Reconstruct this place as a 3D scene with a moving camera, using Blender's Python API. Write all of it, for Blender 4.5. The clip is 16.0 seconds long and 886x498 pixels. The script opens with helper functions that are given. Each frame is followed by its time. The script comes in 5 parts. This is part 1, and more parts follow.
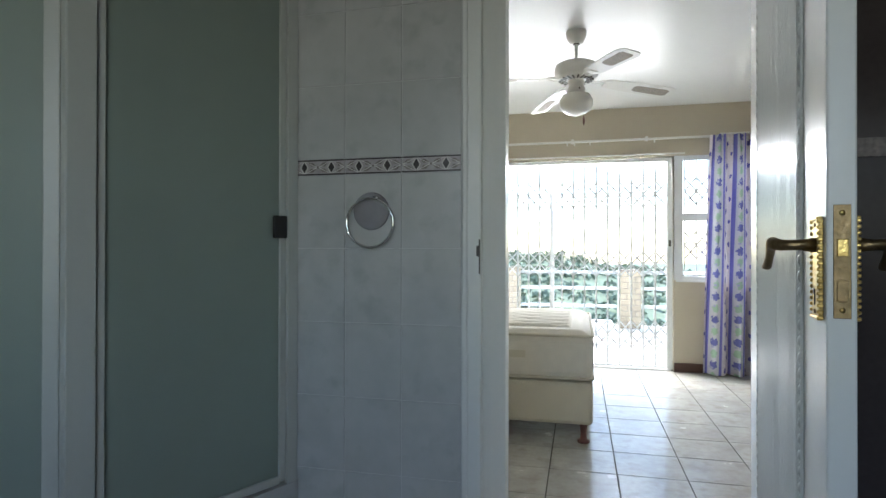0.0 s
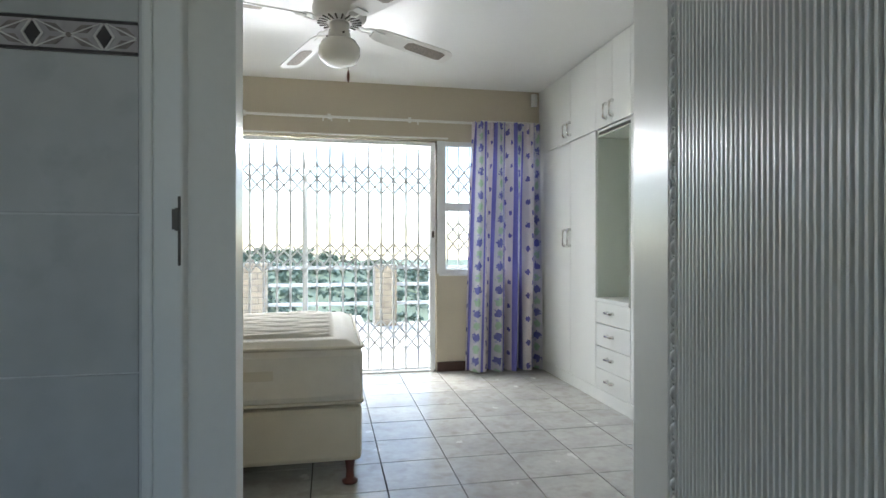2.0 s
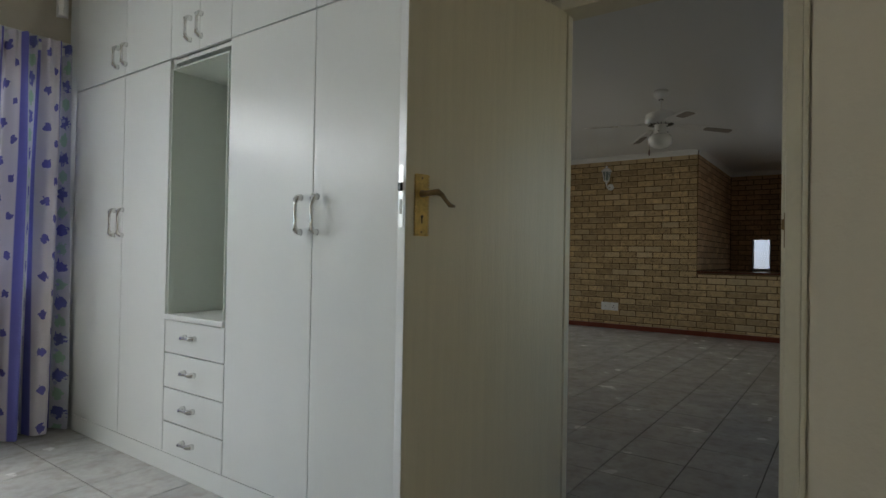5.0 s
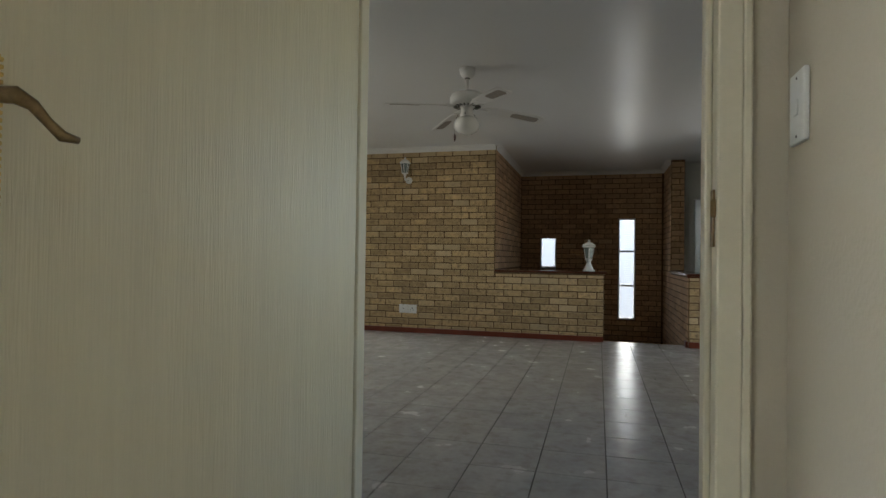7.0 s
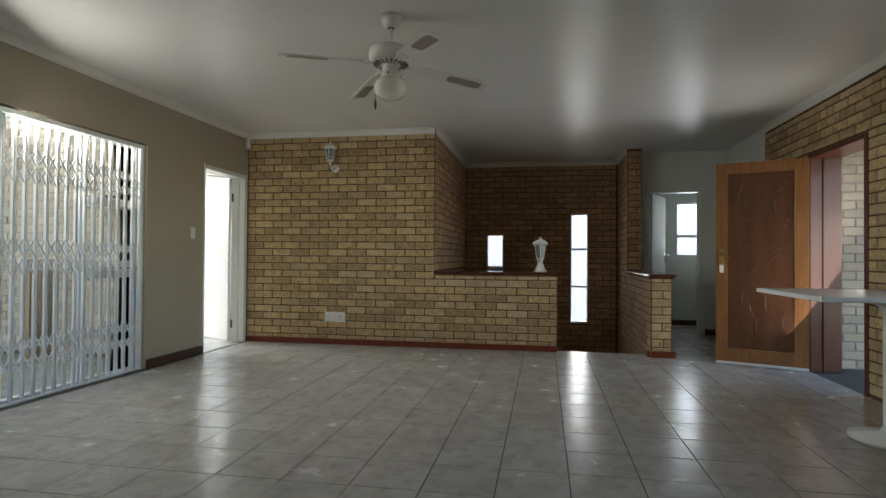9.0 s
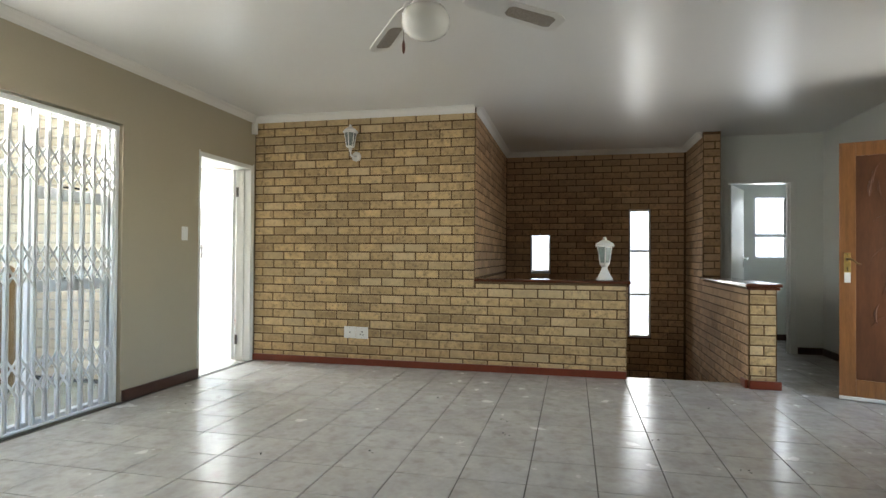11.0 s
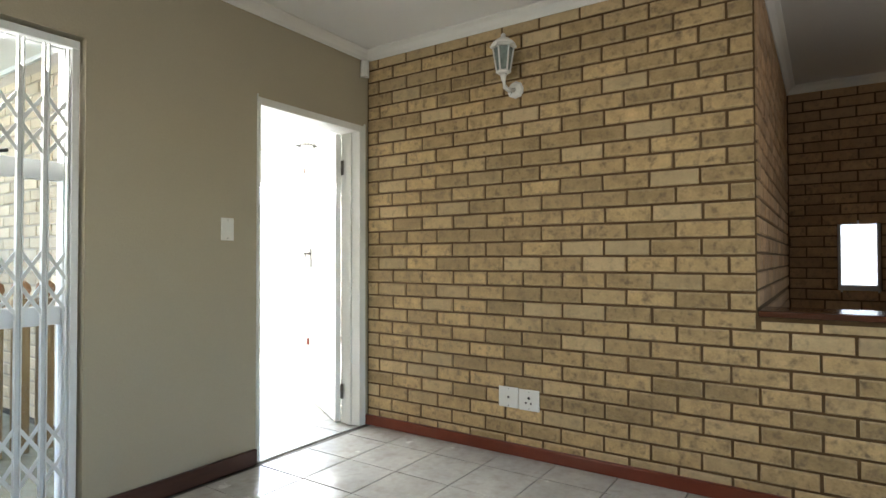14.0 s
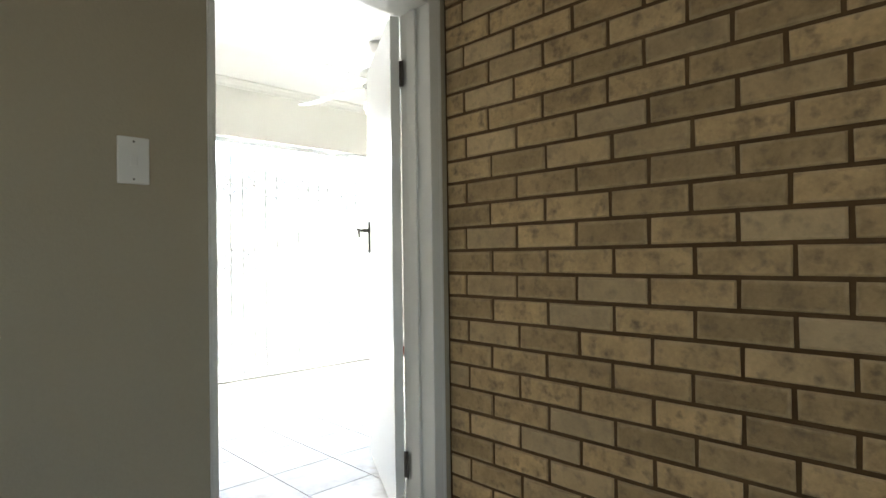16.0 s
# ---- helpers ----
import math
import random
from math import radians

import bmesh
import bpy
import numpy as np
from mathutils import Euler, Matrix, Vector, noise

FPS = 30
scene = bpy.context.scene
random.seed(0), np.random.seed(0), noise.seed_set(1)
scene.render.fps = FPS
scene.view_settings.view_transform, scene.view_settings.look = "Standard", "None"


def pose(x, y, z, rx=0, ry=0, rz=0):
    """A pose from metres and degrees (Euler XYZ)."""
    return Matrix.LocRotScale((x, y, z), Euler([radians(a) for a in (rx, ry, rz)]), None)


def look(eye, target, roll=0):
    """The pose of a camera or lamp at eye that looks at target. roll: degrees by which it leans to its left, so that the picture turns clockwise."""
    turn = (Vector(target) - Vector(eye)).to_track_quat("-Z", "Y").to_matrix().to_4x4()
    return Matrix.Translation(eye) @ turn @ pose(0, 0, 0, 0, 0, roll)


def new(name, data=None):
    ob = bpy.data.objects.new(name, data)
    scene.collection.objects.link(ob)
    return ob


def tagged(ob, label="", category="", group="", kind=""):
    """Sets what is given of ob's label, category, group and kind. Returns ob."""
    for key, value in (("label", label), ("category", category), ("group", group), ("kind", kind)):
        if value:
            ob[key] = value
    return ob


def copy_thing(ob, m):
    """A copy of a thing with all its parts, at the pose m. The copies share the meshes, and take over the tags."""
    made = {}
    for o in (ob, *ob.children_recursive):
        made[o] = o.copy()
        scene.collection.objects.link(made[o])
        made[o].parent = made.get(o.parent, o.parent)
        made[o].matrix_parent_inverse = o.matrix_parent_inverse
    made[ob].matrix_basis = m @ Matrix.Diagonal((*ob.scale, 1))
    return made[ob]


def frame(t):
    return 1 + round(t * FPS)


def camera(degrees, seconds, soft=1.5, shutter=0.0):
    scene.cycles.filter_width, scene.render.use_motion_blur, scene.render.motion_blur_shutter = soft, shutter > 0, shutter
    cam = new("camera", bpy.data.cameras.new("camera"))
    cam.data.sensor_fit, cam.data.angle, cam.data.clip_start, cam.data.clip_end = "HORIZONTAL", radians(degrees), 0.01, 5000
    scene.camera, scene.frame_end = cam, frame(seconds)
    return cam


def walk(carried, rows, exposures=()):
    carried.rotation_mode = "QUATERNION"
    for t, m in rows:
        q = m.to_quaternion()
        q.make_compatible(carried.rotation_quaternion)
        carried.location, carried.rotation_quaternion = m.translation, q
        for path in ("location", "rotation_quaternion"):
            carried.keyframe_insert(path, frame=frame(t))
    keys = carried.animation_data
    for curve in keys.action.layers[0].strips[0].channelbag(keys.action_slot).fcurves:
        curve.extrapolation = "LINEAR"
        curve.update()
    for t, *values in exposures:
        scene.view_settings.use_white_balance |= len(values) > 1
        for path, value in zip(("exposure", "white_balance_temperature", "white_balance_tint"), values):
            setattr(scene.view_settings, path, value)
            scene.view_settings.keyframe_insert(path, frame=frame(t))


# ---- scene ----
cam = camera(76.0, 16.0)
PATH = [
    (0, (-0.075, 0.1, 1.146), (-0.545, 2.043, 1.155), 0.1),
    (0.5, (-0.095, 0.255, 1.153), (-0.345, 2.238, 1.160), -0.1),
    (1, (-0.135, 0.452, 1.145), (-0.140, 2.452, 1.150), 0.0),
    (1.5, (-0.152, 0.672, 1.122), (0.041, 2.663, 1.117), 0.1),
    (2, (-0.153, 0.91, 1.102), (0.242, 2.871, 1.101), 0.0),
    (2.5, (-0.150, 1.135, 1.09), (0.450, 3.043, 1.085), 0.4),
    (3, (-0.082, 1.326, 1.106), (0.717, 3.159, 1.088), 0.3),
    (3.5, (0.002, 1.516, 1.104), (0.984, 3.258, 1.089), 0.2),
    (4, (0.101, 1.7, 1.099), (1.299, 3.301, 1.103), 0.3),
    (4.5, (0.223, 1.890, 1.057), (1.630, 3.310, 1.076), 0.8),
    (5, (0.33, 2.10, 1.046), (1.954, 3.267, 1.07), 1.0),
    (7.5, (1.494, 2.5, 1.066), (3.443, 2.948, 1.098), 0.7),
    (8, (1.75, 2.511, 1.065), (3.712, 2.898, 1.1), 0.6),
    (10.5, (3.003, 2.778, 1.104), (4.973, 3.119, 1.128), 0.4),
    (11, (3.32, 2.893, 1.122), (5.27, 3.340, 1.145), 0.4),
    (11.5, (3.67, 2.955, 1.140), (5.593, 3.503, 1.163), 0.3),
    (12, (4.051, 3.024, 1.148), (5.937, 3.687, 1.179), 0.2),
    (12.5, (4.449, 3.133, 1.175), (6.284, 3.929, 1.206), 0.1),
    (13, (4.904, 3.246, 1.183), (6.684, 4.157, 1.211), 0.2),
    (13.5, (5.325, 3.392, 1.166), (7.048, 4.407, 1.193), -0.0),
    (14, (5.794, 3.568, 1.138), (7.453, 4.685, 1.174), -0.1),
    (14.5, (6.246, 3.723, 1.129), (7.839, 4.933, 1.169), -0.1),
    (15, (6.663, 3.977, 1.122), (8.172, 5.29, 1.159), -0.2),
    (15.5, (6.975, 4.262, 1.084), (8.42, 5.644, 1.123), -0.45),
    (16, (7.222, 4.633, 1.044), (8.615, 6.067, 1.071), -0.8),
]
EXPOSURES = [(0.0, 2.65), (1.0, 2.45), (2.0, 2.25), (2.5, 2.13), (3.5, 1.56), (4.0, 1.43), (4.5, 1.58), (5.0, 1.65), (7.5, 2.55), (8.0, 2.52), (10.3, 3.3),
             (11.0, 3.62), (11.5, 3.75), (12.5, 3.78), (13.5, 3.68), (14.5, 3.3), (15.0, 3.1), (15.5, 2.85), (16.0, 2.57)]
walk(cam, [(t, look(eye, target, roll)) for t, eye, target, roll in PATH], EXPOSURES)

# ---- daylight ----
world = bpy.data.worlds.new("sky")
scene.world = world
world.use_nodes = True
wn = world.node_tree
sky = wn.nodes.new("ShaderNodeTexSky")
sky.sky_type, sky.sun_disc = "NISHITA", False
sky.sun_elevation, sky.sun_rotation = radians(63), radians(327)
sky.air_density, sky.dust_density, sky.ozone_density = 1.0, 0.6, 1.5
wn.links.new(sky.outputs[0], wn.nodes["Background"].inputs[0])
wn.nodes["Background"].inputs[1].default_value = 0.14
sun = new("sun", bpy.data.lights.new("sun", "SUN"))
sun.data.energy, sun.data.angle, sun.data.color = 1.4, radians(14), (1.0, 0.96, 0.9)
sun.matrix_world = look((0, 0, 0), (0.25, -0.38, -0.89))


def window_light(x, y, z, wide, high, power, way, colour=(0.93, 0.97, 1.0)):
    """Sky light that enters at an opening; way is where it shines."""
    lamp = new("window_light", bpy.data.lights.new("window_light", "AREA"))
    lamp.data.shape, lamp.data.size, lamp.data.size_y = "RECTANGLE", wide, high
    lamp.data.energy, lamp.data.color = power, colour
    lamp.matrix_world = look((x, y, z), (x + way[0], y + way[1], z + way[2]))
    return lamp

# sky light at the openings: from above outside, and along the heads
COOL, WARM = (0.95, 0.97, 1.0), (1.0, 0.96, 0.88)
window_light(-0.7, 7.0, 2.95, 3.0, 1.2, 58, (0, -1, -0.62), COOL)
window_light(-0.7, 5.99, 1.99, 2.8, 0.05, 13, (0, -1, -0.7), COOL)
window_light(5.7, 6.30, 2.02, 2.4, 0.05, 5.2, (0.5, -1, -0.35), WARM)
window_light(9.6, 10.4, 3.0, 2.8, 1.2, 130, (0, -1, -0.55), WARM)
window_light(9.6, 9.42, 2.02, 2.8, 0.05, 25, (0, -1, -0.35))
# fill for the lounge, added at an unseen opening in the south wall
window_light(4.55, -0.1, 2.06, 2.6, 0.05, 0.5, (0.7, 1, 0.5), WARM)
window_light(7.70, -0.12, 0.95, 0.85, 1.5, 1.7, (0.2, 1, 0.75), WARM)
window_light(11.66, 2.01, 0.9, 0.26, 1.7, 0.9, (-1, 0.1, 0.1), WARM)
window_light(12.03, 0.25, 1.54, 0.42, 0.85, 0.9, (-1, 0.0, 0.0))
window_light(-0.4, -2.24, 2.16, 1.6, 0.05, 1.7, (0, 1, -0.25), (0.97, 0.98, 0.97))


# ---- materials ----
def mat(name, colour, rough=0.5, metal=0.0, vary=0.0, scale=4.0, fine=60.0, bump=0.0, bump_scale=None, spot=None, spot_at=0.7,
        rand=0.0, coat=0.0, trans=0.0, ior=1.45, stretch=(1, 1, 1), spec=0.5, rough_vary=0.0):
    """A surface with variation at two scales, fine relief, and (rand) a shade of its own for each piece."""
    m = bpy.data.materials.new(name)
    m.use_nodes = True
    nt = m.node_tree
    n, l = nt.nodes, nt.links
    b = n["Principled BSDF"]
    b.inputs["Roughness"].default_value, b.inputs["Metallic"].default_value = rough, metal
    b.inputs["Coat Weight"].default_value, b.inputs["Transmission Weight"].default_value = coat, trans
    b.inputs["IOR"].default_value, b.inputs["Specular IOR Level"].default_value = ior, spec
    b.inputs["Base Color"].default_value = (*colour, 1)
    tc = n.new("ShaderNodeTexCoord")
    mp = n.new("ShaderNodeMapping")
    mp.inputs["Scale"].default_value = stretch
    geo = n.new("ShaderNodeNewGeometry")
    l.new(geo.outputs["Position"], mp.inputs[0])
    big, small = n.new("ShaderNodeTexNoise"), n.new("ShaderNodeTexNoise")
    for node, s, d in ((big, scale, 4), (small, fine, 3)):
        node.inputs["Scale"].default_value, node.inputs["Detail"].default_value = s, d
        l.new(mp.outputs[0], node.inputs["Vector"])
    if vary or rand:
        mix = n.new("ShaderNodeMix")
        mix.data_type, mix.inputs[0].default_value = "FLOAT", 0.35
        l.new(big.outputs[0], mix.inputs[2])
        l.new(small.outputs[0], mix.inputs[3])
        rng = n.new("ShaderNodeMapRange")
        rng.inputs[1].default_value, rng.inputs[2].default_value = 0.3, 0.7
        rng.inputs[3].default_value, rng.inputs[4].default_value = 1 - vary, 1 + vary
        l.new(mix.outputs[0], rng.inputs[0])
        value = rng.outputs[0]
        if rand:
            info = n.new("ShaderNodeObjectInfo")
            add = n.new("ShaderNodeMath")
            add.operation = "ADD"
            l.new(info.outputs["Random"], add.inputs[0])
            l.new(geo.outputs["Random Per Island"], add.inputs[1])
            fr = n.new("ShaderNodeMath")
            fr.operation = "FRACT"
            l.new(add.outputs[0], fr.inputs[0])
            r2 = n.new("ShaderNodeMapRange")
            r2.inputs[3].default_value, r2.inputs[4].default_value = 1 - rand, 1 + rand
            l.new(fr.outputs[0], r2.inputs[0])
            mul = n.new("ShaderNodeMath")
            mul.operation = "MULTIPLY"
            l.new(value, mul.inputs[0])
            l.new(r2.outputs[0], mul.inputs[1])
            value = mul.outputs[0]
        hsv = n.new("ShaderNodeHueSaturation")
        hsv.inputs["Color"].default_value = (*colour, 1)
        l.new(value, hsv.inputs["Value"])
        out = hsv.outputs[0]
        if spot:
            sp = n.new("ShaderNodeTexNoise")
            sp.inputs["Scale"].default_value, sp.inputs["Detail"].default_value = scale * 2.3, 6
            l.new(mp.outputs[0], sp.inputs["Vector"])
            ramp = n.new("ShaderNodeMapRange")
            ramp.inputs[1].default_value, ramp.inputs[2].default_value = spot_at - 0.12, spot_at + 0.12
            l.new(sp.outputs[0], ramp.inputs[0])
            mc = n.new("ShaderNodeMix")
            mc.data_type = "RGBA"
            l.new(ramp.outputs[0], mc.inputs[0])
            l.new(out, mc.inputs[6])
            mc.inputs[7].default_value = (*spot, 1)
            out = mc.outputs[2]
        l.new(out, b.inputs["Base Color"])
    if rough_vary:
        rr = n.new("ShaderNodeMapRange")
        rr.inputs[1].default_value, rr.inputs[2].default_value = 0.3, 0.7
        rr.inputs[3].default_value, rr.inputs[4].default_value = rough - rough_vary, rough + rough_vary
        l.new(big.outputs[0], rr.inputs[0])
        l.new(rr.outputs[0], b.inputs["Roughness"])
    if bump:
        bp = n.new("ShaderNodeBump")
        bp.inputs["Strength"].default_value, bp.inputs["Distance"].default_value = bump, 0.004
        if bump_scale:
            bn = n.new("ShaderNodeTexNoise")
            bn.inputs["Scale"].default_value, bn.inputs["Detail"].default_value = bump_scale, 4
            l.new(mp.outputs[0], bn.inputs["Vector"])
            l.new(bn.outputs[0], bp.inputs["Height"])
        else:
            l.new(small.outputs[0], bp.inputs["Height"])
        l.new(bp.outputs[0], b.inputs["Normal"])
    return m


CREAM = mat("cream wall paint", (0.52, 0.465, 0.36), 0.6, vary=0.03, scale=1.2, fine=90, bump=0.25, bump_scale=120)
# lighter copy of the cream: the sunlit room's glare is in its colour
CREAM_GLARE = mat("cream wall paint lightened for glare", (0.76, 0.745, 0.69), 0.6, vary=0.03, scale=1.2, fine=90, bump=0.25, bump_scale=120)
# darker copy of the cream: the backlit north wall's shade is in the colour
CREAM_SHADED = mat("cream wall paint darkened for shade", (0.405, 0.36, 0.265), 0.6, vary=0.04, scale=1.2, fine=90, bump=0.25, bump_scale=120)
WHITE_WALL = mat("white wall paint", (0.72, 0.74, 0.70), 0.55, vary=0.03, scale=1.2, fine=90, bump=0.2, bump_scale=120)
CEILING = mat("satin white ceiling paint", (0.74, 0.74, 0.72), 0.33, vary=0.02, scale=0.8, fine=30, bump=0.10, bump_scale=7.0, rough_vary=0.05)
CORNICE = mat("white cornice paint", (0.76, 0.75, 0.71), 0.5, vary=0.03, scale=3)
TILE = mat("mottled grey floor tile", (0.45, 0.445, 0.42), 0.22, vary=0.16, scale=5.0, fine=30, bump=0.04, bump_scale=5, rand=0.05, rough_vary=0.06, spec=0.33, spot=(0.36, 0.345, 0.31), spot_at=0.62)
GROUT = mat("dark floor grout", (0.08, 0.074, 0.068), 0.9, vary=0.2, scale=12)
def worn_brick(m, pale, rim):
    """Some pieces of a paler firing, and pale worn arrises round each darker face."""
    n, l = m.node_tree.nodes, m.node_tree.links
    b = n["Principled BSDF"]
    out = b.inputs["Base Color"].links[0].from_socket
    info, geo, tc = n.new("ShaderNodeObjectInfo"), n.new("ShaderNodeNewGeometry"), n.new("ShaderNodeTexCoord")

    def op(kind, a, c, clamp=False):
        k = n.new("ShaderNodeMath")
        k.operation, k.use_clamp = kind, clamp
        for i, v in enumerate((a, c)):
            if isinstance(v, (int, float)):
                k.inputs[i].default_value = v
            else:
                l.new(v, k.inputs[i])
        return k.outputs[0]

    def mix(fac, a, colour):
        k = n.new("ShaderNodeMix")
        k.data_type = "RGBA"
        l.new(fac, k.inputs[0])
        l.new(a, k.inputs[6])
        k.inputs[7].default_value = (*colour, 1)
        return k.outputs[2]
    chance = op("FRACT", op("MULTIPLY", op("ADD", info.outputs["Random"], geo.outputs["Random Per Island"]), 7.31), 0.0)
    out = mix(op("MULTIPLY", op("SUBTRACT", chance, 0.72), 1.8, True), out, pale)
    sep = n.new("ShaderNodeSeparateXYZ")
    l.new(tc.outputs["Generated"], sep.inputs[0])
    grain = n.new("ShaderNodeTexNoise")
    grain.inputs["Scale"].default_value, grain.inputs["Detail"].default_value = 45, 5
    l.new(geo.outputs["Position"], grain.inputs["Vector"])
    wob = op("MULTIPLY", op("SUBTRACT", grain.outputs[0], 0.5), 0.5)
    ax = op("MULTIPLY", op("ABSOLUTE", op("SUBTRACT", sep.outputs[0], 0.5), 0.0), 2.0)
    az = op("MULTIPLY", op("ABSOLUTE", op("SUBTRACT", sep.outputs[2], 0.5), 0.0), 2.0)
    edge = op("MAXIMUM", op("MULTIPLY", op("SUBTRACT", op("ADD", az, wob), 0.66), 3.0, True), op("MULTIPLY", op("SUBTRACT", op("ADD", ax, op("MULTIPLY", wob, 0.35)), 0.90), 8.0, True))
    out = mix(op("MULTIPLY", edge, 0.5), out, rim)
    l.new(out, b.inputs["Base Color"])
    return m


BRICK = worn_brick(mat("yellow-brown face brick", (0.45, 0.32, 0.162), 0.9, vary=0.26, scale=13, fine=80, bump=1.0, bump_scale=75, rand=0.24,
                       spot=(0.20, 0.145, 0.085), spot_at=0.63), (0.60, 0.48, 0.30), (0.60, 0.47, 0.28))
# the face brick again, with the stairwell's shade put into its colour
BRICK_STAIR_DIM = worn_brick(mat("face brick, redder and darker for stairwell shade", (0.42, 0.265, 0.145), 0.9, vary=0.24, scale=13, fine=80, bump=1.0, bump_scale=75, rand=0.24,
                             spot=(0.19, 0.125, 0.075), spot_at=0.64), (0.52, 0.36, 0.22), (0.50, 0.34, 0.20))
BRICK_OUT = mat("weathered outdoor face brick", (0.50, 0.42, 0.31), 0.9, vary=0.12, scale=9, fine=70, bump=0.6, bump_scale=75, rand=0.12)
MORTAR = mat("brown mortar", (0.115, 0.068, 0.028), 0.95, vary=0.25, scale=14, bump=0.5)
MORTAR_OUT = mat("grey outdoor mortar", (0.35, 0.31, 0.26), 0.95, vary=0.15, scale=14, bump=0.5)
SKIRT_RED = mat("red-brown painted skirting", (0.15, 0.03, 0.014), 0.35, vary=0.12, scale=6, fine=40)
SKIRT_DARK = mat("dark brown stained skirting", (0.062, 0.028, 0.02), 0.35, vary=0.2, scale=8, stretch=(1, 1, 8))
CAP_WOOD = mat("dark varnished wooden capping", (0.085, 0.028, 0.014), 0.22, vary=0.3, scale=6, fine=50, stretch=(1, 1, 6), coat=0.4)
GLOSS_WHITE = mat("glossy white enamel", (0.74, 0.75, 0.73), 0.26, vary=0.02, scale=2, bump=0.08, bump_scale=30)
FRAME_WHITE = mat("white painted steel frame", (0.72, 0.73, 0.70), 0.32, vary=0.03, scale=5, bump=0.1, bump_scale=40)
LEAF_CREAM = mat("cream brushed door paint", (0.66, 0.60, 0.44), 0.38, vary=0.05, scale=3, fine=40, stretch=(14, 14, 0.5), bump=0.3, bump_scale=22)
JAMB_CREAM = mat("cream enamel on door frame", (0.70, 0.645, 0.50), 0.34, vary=0.05, scale=5, bump=0.25, bump_scale=18)
WARDROBE = mat("white wardrobe melamine", (0.72, 0.735, 0.71), 0.33, vary=0.015, scale=2, bump=0.06, bump_scale=18)
NICHE = mat("pale green-grey niche lining", (0.62, 0.66, 0.60), 0.45, vary=0.02, scale=3)
STEEL = mat("brushed steel", (0.72, 0.71, 0.68), 0.38, metal=0.7, vary=0.1, scale=30)
CHROME = mat("polished chrome", (0.78, 0.78, 0.76), 0.12, metal=1.0)
BRASS = mat("aged brass", (0.62, 0.44, 0.16), 0.28, metal=1.0, vary=0.25, scale=40, fine=160, bump=0.2)
BRASS_DARK = mat("tarnished brass", (0.24, 0.17, 0.09), 0.38, metal=1.0, vary=0.3, scale=40, fine=160, bump=0.2)
STEEL_DARK = mat("dark steel", (0.12, 0.115, 0.10), 0.4, metal=1.0, vary=0.2, scale=30)
BLACK = mat("black plastic", (0.015, 0.015, 0.016), 0.4, vary=0.1, scale=20)
GATE_PAINT = mat("white powder coat on gate", (0.74, 0.76, 0.76), 0.35, vary=0.04, scale=10)
ALU = mat("white aluminium window profile", (0.72, 0.74, 0.75), 0.35, vary=0.03, scale=6)
MATTRESS = mat("cream quilted damask", (0.66, 0.63, 0.55), 0.85, vary=0.05, scale=14, fine=220, bump=0.35, bump_scale=260)
BASE_FABRIC = mat("cream bed base cloth", (0.58, 0.54, 0.43), 0.8, vary=0.05, scale=8, fine=200, bump=0.3, bump_scale=280)
BED_LEG = mat("dark red-brown turned wood", (0.10, 0.03, 0.022), 0.35, vary=0.25, scale=12)
FAN_WHITE = mat("white fan enamel", (0.76, 0.75, 0.72), 0.3, vary=0.03, scale=10)
CANE = mat("grey-brown woven cane", (0.33, 0.29, 0.25), 0.75, vary=0.3, scale=120, fine=300, bump=0.8, bump_scale=240)
OPAL = mat("opal white glass", (0.80, 0.79, 0.74), 0.15, vary=0.01, scale=4, coat=0.3)
PLASTIC = mat("white plastic", (0.76, 0.76, 0.73), 0.35, vary=0.02, scale=10)
WOOD_DOOR = mat("orange varnished hardwood", (0.23, 0.10, 0.034), 0.3, vary=0.28, scale=5, fine=40, stretch=(7, 7, 0.6), coat=0.35, bump=0.1)
WOOD_PANEL = mat("dark red-brown carved panel", (0.10, 0.038, 0.016), 0.38, vary=0.3, scale=4, fine=25, stretch=(3, 3, 0.6), coat=0.2)
WOOD_FRAME = mat("dark red meranti frame", (0.10, 0.026, 0.012), 0.35, vary=0.25, scale=5, stretch=(6, 6, 0.6), coat=0.2)
BATH_TILE = mat("grey-white marbled wall tile", (0.47, 0.48, 0.47), 0.22, vary=0.09, scale=5, fine=18, rand=0.02, spot=(0.37, 0.38, 0.37), spot_at=0.66)
BATH_GROUT = mat("white wall grout", (0.56, 0.57, 0.56), 0.85, vary=0.05, scale=20)
BORDER = mat("pale grey-mauve border glaze", (0.40, 0.37, 0.37), 0.25, vary=0.2, scale=40)
BORDER_DARK = mat("charcoal border glaze", (0.055, 0.05, 0.05), 0.25, vary=0.3, scale=50)
BORDER_MID = mat("taupe border glaze", (0.22, 0.19, 0.18), 0.25, vary=0.3, scale=60)
BORDER_LIGHT = mat("ivory border line", (0.62, 0.60, 0.57), 0.3, vary=0.05, scale=40)
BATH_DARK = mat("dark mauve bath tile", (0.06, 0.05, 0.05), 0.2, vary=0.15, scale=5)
SHOWER_ALU = mat("white shower profile", (0.46, 0.48, 0.45), 0.35, vary=0.03, scale=6)
BALCONY = mat("pale balcony screed", (0.66, 0.65, 0.62), 0.7, vary=0.06, scale=3, fine=40)
SEASIDE_ROOF = mat("white painted flat roof", (0.75, 0.76, 0.76), 0.7, vary=0.05, scale=0.5)
